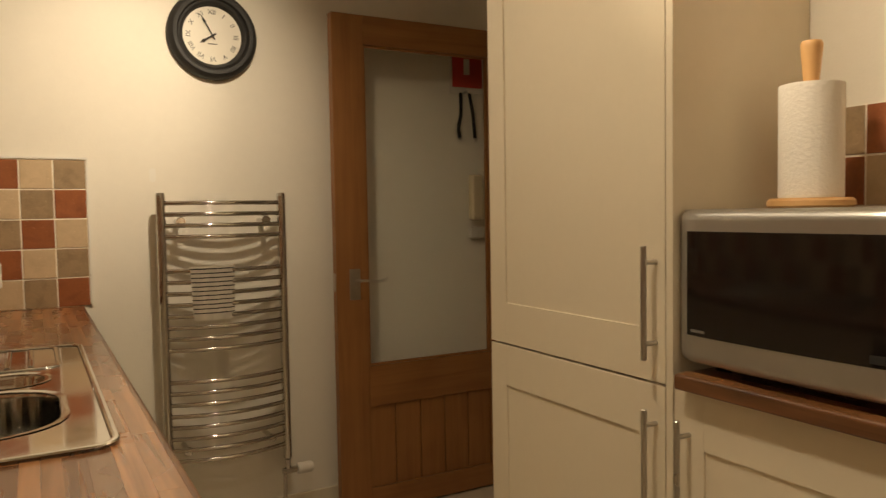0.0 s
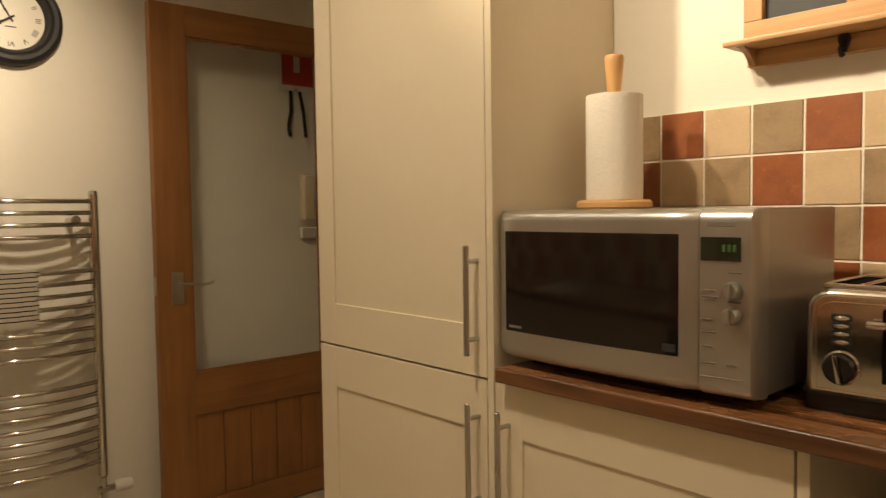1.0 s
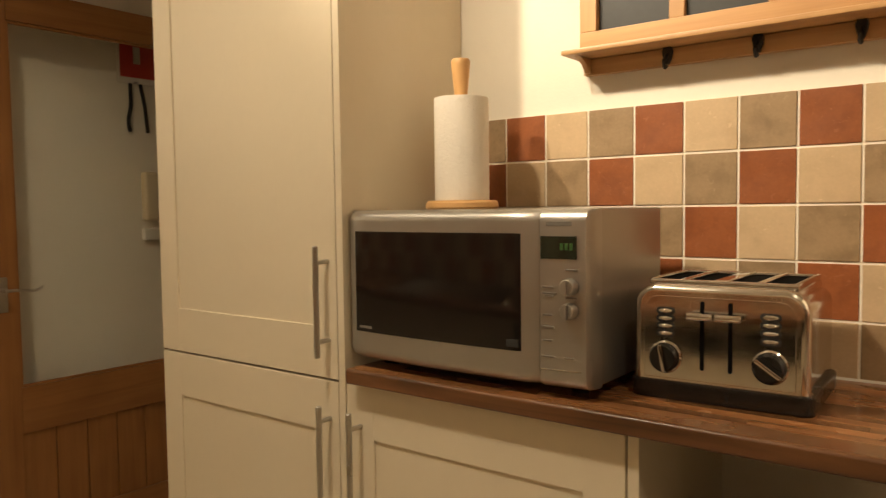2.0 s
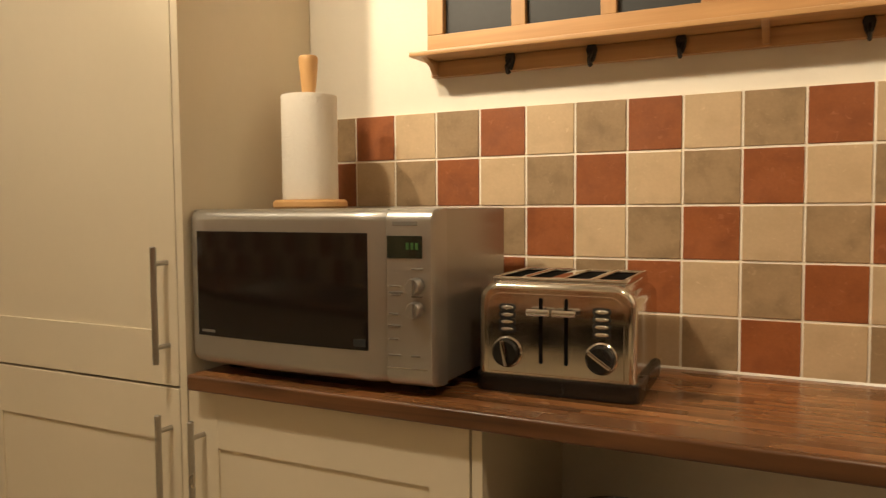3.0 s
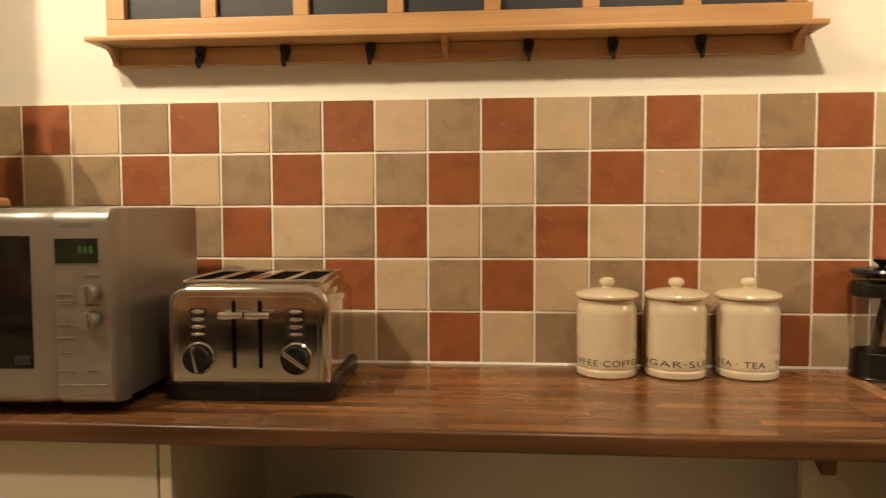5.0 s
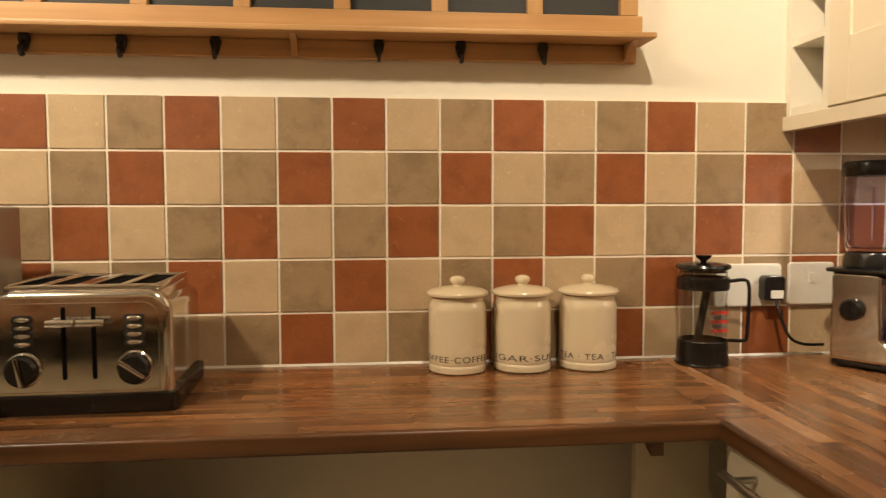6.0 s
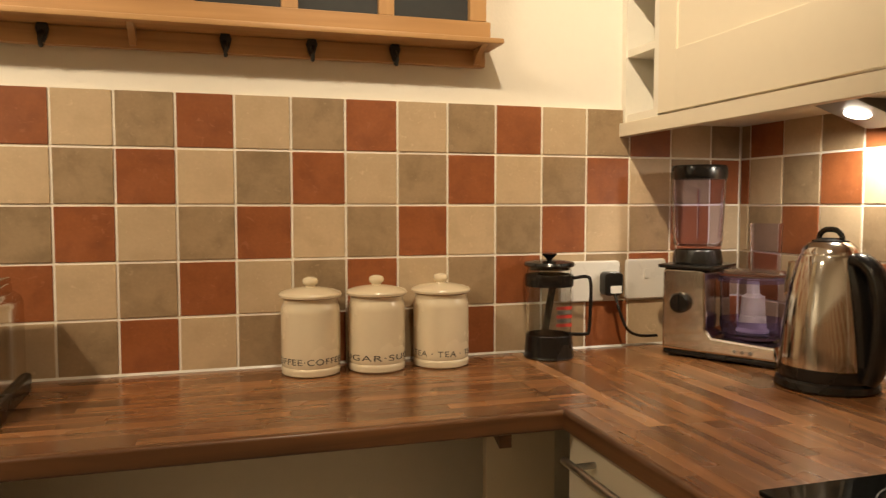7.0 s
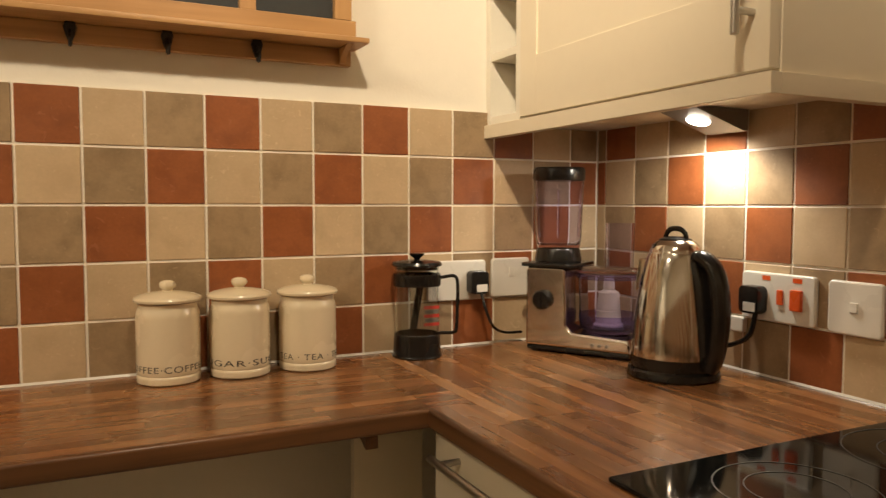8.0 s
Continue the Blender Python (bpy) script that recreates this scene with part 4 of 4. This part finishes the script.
for x in (-0.021, 0.021):
    # flat black strip painted as the shade inside the lever's slot
    part("lever_slot", prism(round_rect(0.0065, 0.108, 0.003, 4, x, 0.106), yf - 0.0006, yf + 0.001, "y"), SLOT_SHADE, ts)
    bm = rod((x - 0.0195, yf - 0.016, 0.138), (x + 0.0195, yf - 0.016, 0.138), 0.0058, 18)
    box(x - 0.003, x + 0.003, yf - 0.012, yf, 0.135, 0.1405, bm=bm)
    part("lever", bm, CHROME, ts, "round chrome carriage lever")


# ---- canisters ----
def canister(name, word, x, y, turn, repeats, gap):
    t = thing(name, "cream glazed storage jar lettered " + word.lower() + ", knob lid on", "canister", (x, y, TOP), group="storage jars")
    t.scale = (1.03, 1.03, 0.970)
    body = part("body", lathe([(0, 0.001), (0.047, 0), (0.0515, 0.003), (0.0524, 0.011), (0.0516, 0.0145), (0.0500, 0.0165), (0.0516, 0.0190), (0.0522, 0.026), (0.0520, 0.117), (0.0515, 0.123), (0.0502, 0.129), (0.0484, 0.133), (0.0478, 0.137), (0.0480, 0.1425), (0.046, 0.144), (0, 0.142)], 56), GLAZE, t)
    bm = lettering(gap.join([word] * repeats) + gap, 0.0160, 0.0003, 1.12)
    xs = [v.co.x for v in bm.verts]
    span = max(xs) - min(xs)
    stretch = (2 * math.pi * 0.0525 * 0.985) / span
    for v in bm.verts:
        a = v.co.x * stretch / 0.0525 + radians(turn) - math.pi / 2
        r = 0.0524 + v.co.z * 0.6
        v.co = Vector((r * math.cos(a), r * math.sin(a), 0.0290 + v.co.y * 1.0))
    part("lettering", bm, INK, body, "dark grey printed word")
    lid = part("lid", lathe([(0, 0.143), (0.048, 0.143), (0.0545, 0.146), (0.0555, 0.150), (0.0535, 0.1535), (0.044, 0.1575), (0.026, 0.1615), (0.013, 0.1630), (0, 0.1632)], 56), GLAZE, t)
    part("knob", lathe([(0, 0.1625), (0.0090, 0.1625), (0.0085, 0.1655), (0.0130, 0.170), (0.0140, 0.1745), (0.0120, 0.1795), (0.006, 0.182), (0, 0.1825)], 28), GLAZE, lid)


canister("coffee_canister", "COFFEE", 0.3335, 1.456, -15, 4, "\u00b7")
canister("sugar_canister", "SUGAR", 0.4565, 1.457, 71, 3, "\u00b7")
canister("tea_canister", "TEA", 0.5835, 1.460, -23.5, 6, " \u00b7 ")

# ---- cafetiere ----
cf = thing("cafetiere", "black plastic and glass cafetiere, empty, plunger down", "cafetiere", (0.812, 1.462, TOP))
part("base", lathe([(0, 0), (0.050, 0), (0.0515, 0.003), (0.0490, 0.008), (0.0470, 0.046), (0.0455, 0.048), (0.0455, 0.020), (0, 0.018)], 40), BLACK, cf)
part("beaker", lathe([(0.0448, 0.022), (0.0450, 0.185), (0.0430, 0.185), (0.0428, 0.024), (0, 0.024), (0, 0.022), (0.0448, 0.022)], 40), CLEAR, cf, "clear glass beaker")
part("collar", lathe([(0.0455, 0.145), (0.0480, 0.145), (0.0490, 0.149), (0.0490, 0.165), (0.0480, 0.169), (0.0455, 0.169), (0.0455, 0.145)], 40), BLACK, cf)
part("lid", lathe([(0, 0.178), (0.0425, 0.178), (0.0425, 0.185), (0.0500, 0.185), (0.0515, 0.188), (0.0490, 0.193), (0.030, 0.196), (0, 0.1965)], 40), BLACK, cf)
part("knob", lathe([(0, 0.195), (0.005, 0.195), (0.0065, 0.200), (0.0145, 0.207), (0.0155, 0.210), (0, 0.211)], 24), BLACK, cf)
bm = tube([(0.047, -0.012, 0.160), (0.074, -0.018, 0.163), (0.0825, -0.020, 0.150), (0.0825, -0.020, 0.10), (0.0800, -0.020, 0.055), (0.074, -0.018, 0.046), (0.046, -0.012, 0.046)], (0.0024, 0.0036), 10)
part("handle", bm, BLACK, cf)
part("scoop", tube([(0.004, -0.01, 0.150), (-0.006, -0.012, 0.10), (-0.018, -0.016, 0.045), (-0.022, -0.018, 0.030)], (0.0115, 0.006), 10), BLACK, cf, "dark plastic scoop inside")
for k in range(5):
    part("red_print", prism(round_rect(0.034 - 0.004 * (k % 2), 0.0062, 0.001, 2, 0.014, 0.070 + 0.0085 * k), -0.0412, -0.0408, "y"), RED if k % 2 == 0 else GREY_MARK, cf, "small red printed line")


# ---- sockets and switches ----
def plate(parent, w, h, name="plate"):
    return part(name, prism(round_rect(w, h, 0.008, 6), 0, 0.010, "z", 0.0040, 3), WHITE_PLASTIC, parent)


def wall_plate(kind, label, m, w, neon=False, rockers=(), screws=True):
    t = thing(kind, label, "socket" if "socket" in kind else "switch", group="wall plates")
    t.matrix_world = m
    plate(t, w, 0.087)
    for x in rockers:
        bm = prism(round_rect(0.012, 0.021, 0.002, 3, x, 0.012), 0.008, 0.0125, "z", 0.001)
        part("rocker", bm, WHITE_PLASTIC, t)
    if screws:
        for x in (-w / 2 + 0.014, w / 2 - 0.014):
            part("screw", lathe([(0, 0.0088), (0.0028, 0.0088), (0.0028, 0.0096), (0, 0.0098)], 12, (x, 0, 0)), GREY_MARK, t)
    return t


N_FACE = Matrix.Rotation(radians(90), 4, "X")
E_FACE = Matrix.Rotation(radians(-90), 4, "Z") @ Matrix.Rotation(radians(90), 4, "X")
W_FACE = Matrix.Rotation(radians(90), 4, "Z") @ Matrix.Rotation(radians(90), 4, "X")
TN, TE, TW = 1.5195, 1.3065, -2.8115  # tile faces


def plug(t, x, y, label):
    bm = prism(round_rect(0.044, 0.050, 0.010, 5, x, y), 0.009, 0.036, "z", 0.004)
    p = part("plug", bm, BLACK, t, label)
    part("plug_label", prism(round_rect(0.026, 0.016, 0.001, 2, x + 0.004, y - 0.012), 0.0355, 0.0368, "z"), WHITE_PLASTIC, p)
    return p


t = wall_plate("double_socket", "white double wall socket with a black plug", Matrix.Translation((0.930, TN, 1.055)) @ N_FACE, 0.140, rockers=(-0.05,))
plug(t, 0.042, -0.004, "black mains plug with white sticker")
wall_plate("wall_switch", "single white fused switch plate on the tiles", Matrix.Translation((1.064, TN, 1.057)) @ N_FACE, 0.098, rockers=(0.0,))
t = wall_plate("cooker_switch_socket", "white cooker switch plate with orange neons and socket", Matrix.Translation((TE, 0.997, 1.056)) @ E_FACE, 0.154)
for x, z, w, h in ((-0.022, 0.034, 0.018, 0.008), (0.042, 0.034, 0.018, 0.008)):
    part("neon", prism(round_rect(w, h, 0.001, 2, x, z), 0.008, 0.0105, "z"), ORANGE, t, "small orange neon lamp")
part("red_rocker", prism(round_rect(0.012, 0.026, 0.002, 3, 0.008, 0.002), 0.008, 0.0135, "z", 0.001), ORANGE, t, "narrow orange rocker")
part("red_rocker", prism(round_rect(0.022, 0.036, 0.002, 3, 0.042, 0.000), 0.008, 0.017, "z", 0.002), ORANGE, t, "large orange cooker rocker")
plug(t, -0.040, -0.006, "black kettle plug with pale sticker")
t = wall_plate("wall_switch", "single white switch plate near the hob", Matrix.Translation((TE, 0.851, 1.055)) @ E_FACE, 0.094)
part("rocker", prism(round_rect(0.013, 0.016, 0.001, 2, 0.0, 0.002), 0.008, 0.013, "z", 0.001), WHITE_PLASTIC, t)
wall_plate("double_socket", "white double socket on the tiles by the sink", Matrix.Translation((TW, -0.115, 1.031)) @ W_FACE, 0.146, rockers=(-0.02, 0.02))


tagged(part("cable_outlet", turned(prism(round_rect(0.034, 0.028, 0.004, 4), 0, 0.014, "z", 0.003), Matrix.Translation((TE, 1.083, 0.998)) @ E_FACE), WHITE_PLASTIC), "small white cable outlet on the tiles beside the kettle", "cable outlet")


def cable(points, label, r=0.0032):
    return tagged(part("cable", tube(points, r, 8, fine=8), BLACK), label, "cable")


cable([(0.974, 1.486, 1.030), (0.981, 1.470, 0.985), (1.010, 1.490, 0.950), (1.045, 1.500, 0.935), (1.085, 1.497, 0.934)], "thin black mains cable of the food processor")
cable([(1.275, 1.022, 1.026), (1.268, 1.030, 0.985), (1.250, 1.060, 0.965), (1.236, 1.085, 0.960)], "short black kettle cable looping from the plug", 0.0045)

# ---- food processor with blender jug ----
fp = thing("food_processor", "steel food processor with violet jug and bowl", "food processor", (1.145, 1.368, TOP), turn=-58)
body = prism([(-0.094, 0.014), (-0.094, 0.172), (-0.089, 0.180), (-0.012, 0.180), (-0.005, 0.172), (-0.002, 0.062), (0.010, 0.048), (0.128, 0.042), (0.132, 0.030), (0.132, 0.014)], -0.062, 0.066, "y", 0.006, 3)
part("housing", body, POLISHED, fp, "polished steel motor housing")
part("underside", box(-0.092, 0.130, -0.058, 0.062, 0.004, 0.014, 0.003), BLACK, fp)
for x in (-0.075, 0.110):
    for y in (-0.045, 0.048):
        part("foot", lathe([(0, 0), (0.011, 0), (0.011, 0.006), (0, 0.006)], 14, (x, y, 0)), BLACK, fp)
bm = lathe([(0.021, 0), (0.0205, 0.010), (0.017, 0.014), (0, 0.014)], 28)
box(-0.002, 0.002, -0.017, 0.017, 0.013, 0.017, bm=bm)
turned(bm, Matrix.Translation((-0.054, -0.062, 0.112)) @ Matrix.Rotation(radians(90), 4, "X"))
part("dial", bm, BLACK, fp, "black speed dial")
part("top_plate", prism(round_rect(0.116, 0.138, 0.012, 4, -0.048, 0.002), 0.180, 0.187, "z", 0.002), BLACK, fp)
for x in (0.055, 0.070, 0.085):
    part("button", turned(lathe([(0.0035, 0), (0.0035, 0.002), (0, 0.0022)], 12), Matrix.Translation((x, -0.062, 0.026)) @ Matrix.Rotation(radians(90), 4, "X")), GREY_MARK, fp)
jx, jy = -0.048, 0.002
part("jug_base", lathe([(0, 0.187), (0.048, 0.187), (0.050, 0.192), (0.046, 0.214), (0.043, 0.218), (0, 0.218)], 36, (jx, jy, 0)), BLACK, fp)
jug = part("jug", lathe([(0.045, 0.218), (0.0485, 0.235), (0.053, 0.352), (0.0535, 0.362), (0.0510, 0.362), (0.0505, 0.352), (0.0460, 0.237), (0.040, 0.224), (0, 0.224), (0, 0.218), (0.041, 0.218)], 36, (jx, jy, 0)), VIOLET, fp, "violet tinted clear blender jug")
part("jug_lid", lathe([(0, 0.360), (0.054, 0.360), (0.0555, 0.366), (0.0555, 0.382), (0.052, 0.388), (0, 0.390)], 36, (jx, jy, 0)), BLACK, fp)
for k in range(4):
    a = math.pi / 2 * k + 0.4
    part("jug_rib", tube([(jx + 0.041 * math.cos(a), jy + 0.041 * math.sin(a), 0.24), (jx + 0.047 * math.cos(a), jy + 0.047 * math.sin(a), 0.34)], 0.0028, 8, fine=2), VIOLET, fp)
bx, by = 0.066, 0.002
part("bowl", lathe([(0.046, 0.046), (0.056, 0.054), (0.060, 0.070), (0.0625, 0.160), (0.0650, 0.166), (0.0625, 0.168), (0.0600, 0.162), (0.0575, 0.072), (0.053, 0.058), (0, 0.056), (0, 0.046), (0.046, 0.046)], 40, (bx, by, 0)), VIOLET, fp, "violet tinted clear mixing bowl")
part("bowl_foot", lathe([(0.0465, 0.0455), (0.0570, 0.0535), (0.0612, 0.070), (0.0618, 0.084), (0.0608, 0.084), (0.0602, 0.070), (0.0560, 0.055), (0.0465, 0.0475), (0.0465, 0.0455)], 40, (bx, by, 0)), DEEP_VIOLET, fp, "dark violet foot of the bowl")
part("bowl_rim", lathe([(0.0640, 0.158), (0.0668, 0.158), (0.0668, 0.170), (0.0640, 0.170), (0.0640, 0.158)], 40, (bx, by, 0)), DEEP_VIOLET, fp)
part("bowl_lid", lathe([(0, 0.170), (0.0655, 0.169), (0.0660, 0.175), (0.056, 0.181), (0, 0.183)], 40, (bx, by, 0)), VIOLET, fp)
part("feed_tube", lathe([(0.0280, 0.183), (0.0300, 0.272), (0.0280, 0.272), (0.0260, 0.183), (0.0280, 0.183)], 28, (bx + 0.022, by, 0)), VIOLET, fp, "clear feed tube")
part("spindle", lathe([(0, 0.058), (0.031, 0.058), (0.031, 0.062), (0.026, 0.066), (0.0245, 0.090), (0.0225, 0.092), (0.0235, 0.095), (0.0215, 0.128), (0.012, 0.134), (0.011, 0.156), (0.008, 0.160), (0, 0.160)], 28, (bx, by, 0)), WHITE_PLASTIC, fp, "white plastic blade spindle")

# ---- kettle ----
kt = thing("kettle", "polished steel jug kettle with black handle", "kettle", (1.163, 1.104, TOP), turn=-82)
kt.scale = (0.955, 0.955, 0.985)
part("power_base", lathe([(0, 0), (0.083, 0), (0.086, 0.004), (0.084, 0.014), (0.079, 0.018), (0, 0.018)], 48), BLACK, kt)
part("skirt", lathe([(0, 0.018), (0.078, 0.018), (0.0790, 0.022), (0.0775, 0.040), (0, 0.040)], 48), BLACK, kt)
part("jug_body", lathe([(0, 0.040), (0.0795, 0.040), (0.0790, 0.058), (0.0755, 0.100), (0.0695, 0.143), (0.0615, 0.185), (0.0540, 0.214), (0.0495, 0.226), (0.0470, 0.229), (0, 0.230)], 64), POLISHED, kt, "mirror-polished steel body")
part("lid", lathe([(0.0478, 0.2275), (0.0472, 0.231), (0.043, 0.241), (0.034, 0.249), (0.020, 0.253), (0, 0.254)], 48), POLISHED, kt)
part("lid_ring", lathe([(0.0185, 0.2515), (0.0185, 0.256), (0.030, 0.252), (0.030, 0.248)], 36), BLACK, kt)
part("lid_loop", tube([(-0.024, 0, 0.250), (-0.021, 0, 0.262), (-0.010, 0, 0.270), (0.010, 0, 0.270), (0.021, 0, 0.262), (0.024, 0, 0.250)], (0.0035, 0.005), 10), BLACK, kt)
bm = prism([(-0.0855, 0.150), (-0.086, 0.168), (-0.078, 0.212), (-0.062, 0.214), (-0.058, 0.203), (-0.066, 0.160)], -0.013, 0.013, "y", 0.003)
part("spout", bm, POLISHED, kt)
bm = tube([(0.044, 0, 0.216), (0.064, 0, 0.219), (0.087, 0, 0.200), (0.099, 0, 0.164), (0.102, 0, 0.120), (0.098, 0, 0.076), (0.090, 0, 0.042), (0.080, 0, 0.026)], (0.0185, 0.0150), 14)
part("handle", bm, BLACK, kt, "black plastic loop handle")
bm = tube([(0.050, 0, 0.212), (0.064, 0, 0.168), (0.0715, 0, 0.110), (0.0775, 0, 0.048)], (0.022, 0.013), 12)
part("handle_spine", bm, BLACK, kt)
part("pilot_lamp", prism(round_rect(0.006, 0.003, 0.001, 2, 0.0, 0.068), 0, 0.002, "z"), LED_RED, kt, "tiny red pilot lamp").matrix_basis = Matrix.Translation((0.080, -0.013, 0.0)) @ Matrix.Rotation(radians(90), 4, "X")

# ---- bin under the worktop ----
bn = thing("kitchen_bin", "black round bin with domed lid under the worktop", "bin", (-0.168, 1.30, 0))
part("drum", lathe([(0, 0), (0.120, 0), (0.125, 0.01), (0.142, 0.60), (0.140, 0.605), (0, 0.605)], 40), BLACK, bn)
part("lid", lathe([(0.146, 0.590), (0.148, 0.612), (0.138, 0.640), (0.115, 0.675), (0.080, 0.702), (0.040, 0.714), (0, 0.717)], 40), BLACK, bn)

# ---- tiles, last ----
TS = 0.0980
SEQ = {"north": "GBL", "east": "BLG", "west": "BLG"}


def tile_mesh(kind, w, h):
    return mesh_of("tile", box(-w / 2, w / 2, -0.0075, 0, -h / 2, h / 2, 0.0009, 1), TILES[kind])


SHARED = {k: tile_mesh(k, TS, TS) for k in "GBL"}


def lay(wall, m, first, last, u0, cut0, cut1, seq, shift):
    """Rows of tiles along u on a face; m takes (u, out, z) to the room. Tiles are cut at cut0 and cut1."""
    rng = random.Random(5)
    for row in range(5):
        z = TOP + (4.5 - row) * P
        for c in range(first, last):
            a, b = max(u0 + c * P, cut0), min(u0 + (c + 1) * P, cut1)
            if b - a < 0.012:
                continue
            kind = seq[(c + row + shift) % 3]
            full = b - a > P - 1e-6
            me = SHARED[kind] if full else tile_mesh(kind, b - a - 0.0045, TS)
            ob = new("tile", me)
            ob.parent = wall
            ob.matrix_basis = m @ pose((a + b) / 2, rng.uniform(-0.0003, 0.0003), z, rng.uniform(-0.25, 0.25), 0, rng.uniform(-0.25, 0.25))


# the tile's front is its -y side: out of the wall
lay(wall_north, Matrix.Translation((0, 1.5275, 0)), -10, 13, 0.0, TX1 + 0.001, 1.3065, SEQ["north"], 0)
part("grout", box(TX1 + 0.001, 1.3130, 1.5222, NY, TOP + 0.0005, TOP + 5 * P + 0.001, 0), GROUT, wall_north)
# east wall: u runs towards the south
E_M = Matrix.Translation((EX - 0.0005, 1.489, 0)) @ Matrix.Rotation(radians(-90), 4, "Z")
lay(wall_east, E_M, -1, 18, 0.0, -0.030, 1.84, SEQ["east"], 0)
part("grout", box(1.3092, EX, SY + 0.001, 1.5220, TOP + 0.0005, TOP + 5 * P + 0.001, 0), GROUT, wall_east)
# west wall: u runs towards the north, ends at the worktop's front
W_M = Matrix.Translation((WX + 0.0005, 0.225, 0)) @ Matrix.Rotation(radians(90), 4, "Z")
lay(wall_west, W_M, -6, 0, 0.0, -0.62, 0.0, SEQ["west"], 0)
part("grout", box(WX, WX + 0.0055, SY + 0.001, 0.2255, TOP + 0.0005, TOP + 5 * P + 0.001, 0), GROUT, wall_west)
S_M = Matrix.Translation((0, SY + 0.0005, 0)) @ Matrix.Rotation(radians(180), 4, "Z")
lay(wall_south, S_M, -12, 28, 0.0, -1.30, 2.81, SEQ["north"], 1)
part("grout", box(WX + 0.006, 1.309, SY, SY + 0.0055, TOP + 0.0005, TOP + 5 * P + 0.001, 0), GROUT, wall_south)
# white bead along the foot and top of the tiles
for nm, bm in (("sealant_bead", prism([(1.5195, TOP + 0.0003), (1.5160, TOP + 0.0003), (1.5188, TOP + 0.0045), (1.5195, TOP + 0.0045)], TX1 + 0.002, 1.3065, "x")),
               ("sealant_bead", prism([(1.3065, TOP + 0.0003), (1.3035, TOP + 0.0003), (1.3058, TOP + 0.0040), (1.3065, TOP + 0.0040)], 0.76, 1.5130, "y")),
               ("tile_edge", prism([(-2.8195, TOP + 5 * P + 0.0012), (-2.8105, TOP + 5 * P + 0.0012), (-2.8105, TOP + 5 * P + 0.009), (-2.8195, TOP + 5 * P + 0.009)], SY + 0.01, 0.232, "y")),
               ("tile_edge", box(-2.8195, -2.8105, 0.2258, 0.232, TOP + 0.001, TOP + 5 * P + 0.0010))):
    structure(nm, bm, WHITE_PLASTIC, "thin white edging along the wall tiles", "trim")


# ---- worktop strips ----
def strips(top, mat, u0, u1, v0, v1, rows, along, seed):
    """Glued strips of uneven length on a worktop; along: the axis of the strips."""
    rng = random.Random(seed)
    w = (v1 - v0) / rows
    made = {}
    for k in range(rows):
        v = v0 + w * (k + 0.5)
        a = u0 - rng.uniform(0, 0.3)
        while a < u1:
            b = a + rng.choice((0.28, 0.36, 0.45, 0.55, 0.70))
            lo, hi = max(a, u0), min(b, u1)
            a = b
            if hi - lo < 0.02:
                continue
            size = round(hi - lo, 4)
            if size not in made:
                half, hw = size / 2 - 0.00012, w / 2 - 0.00012
                bm = box(-half, half, -hw, hw, -THICK + 0.0001, 0)
                made[size] = mesh_of("stave", bm, mat, smooth=False)
            ob = new("stave", made[size])
            ob.parent = top
            c = (lo + hi) / 2
            ob.matrix_basis = pose(c, v, TOP) if along == "x" else pose(v, c, TOP, 0, 0, 90)


strips(wt_north, STAVE_X, -0.918, EDGE + 0.0095, FRONT + 0.0102, 1.519, 16, "x", 3)
strips(wt_north, STAVE_X, EDGE + 0.0097, JOINT, FRONT + 0.0102, 1.519, 16, "x", 4)
strips(wt_east, STAVE_PALE, 0.985, 1.519, JOINT + 0.0007, JOINT + 0.0290, 1, "y", 9)
strips(wt_east, STAVE_Y, 0.216, 0.9848, JOINT + 0.0007, JOINT + 0.0290, 1, "y", 7)
strips(wt_east, STAVE_Y, 0.216, 1.519, JOINT + 0.0291, EX - 0.009, 18, "y", 5)
strips(wt_east, STAVE_Y, 0.216, FRONT + 0.0095, EDGE + 0.0102, JOINT + 0.0004, 3, "y", 6)
strips(wt_sink, STAVE_X, WX + 0.001, EX - 0.0095, SYB + 0.0002, SF - 0.0102, 3, "x", 11)
strips(wt_sink, STAVE_X, WX + 0.001, SX0 - 0.0005, SY + 0.0035, SYB, 17, "x", 12)
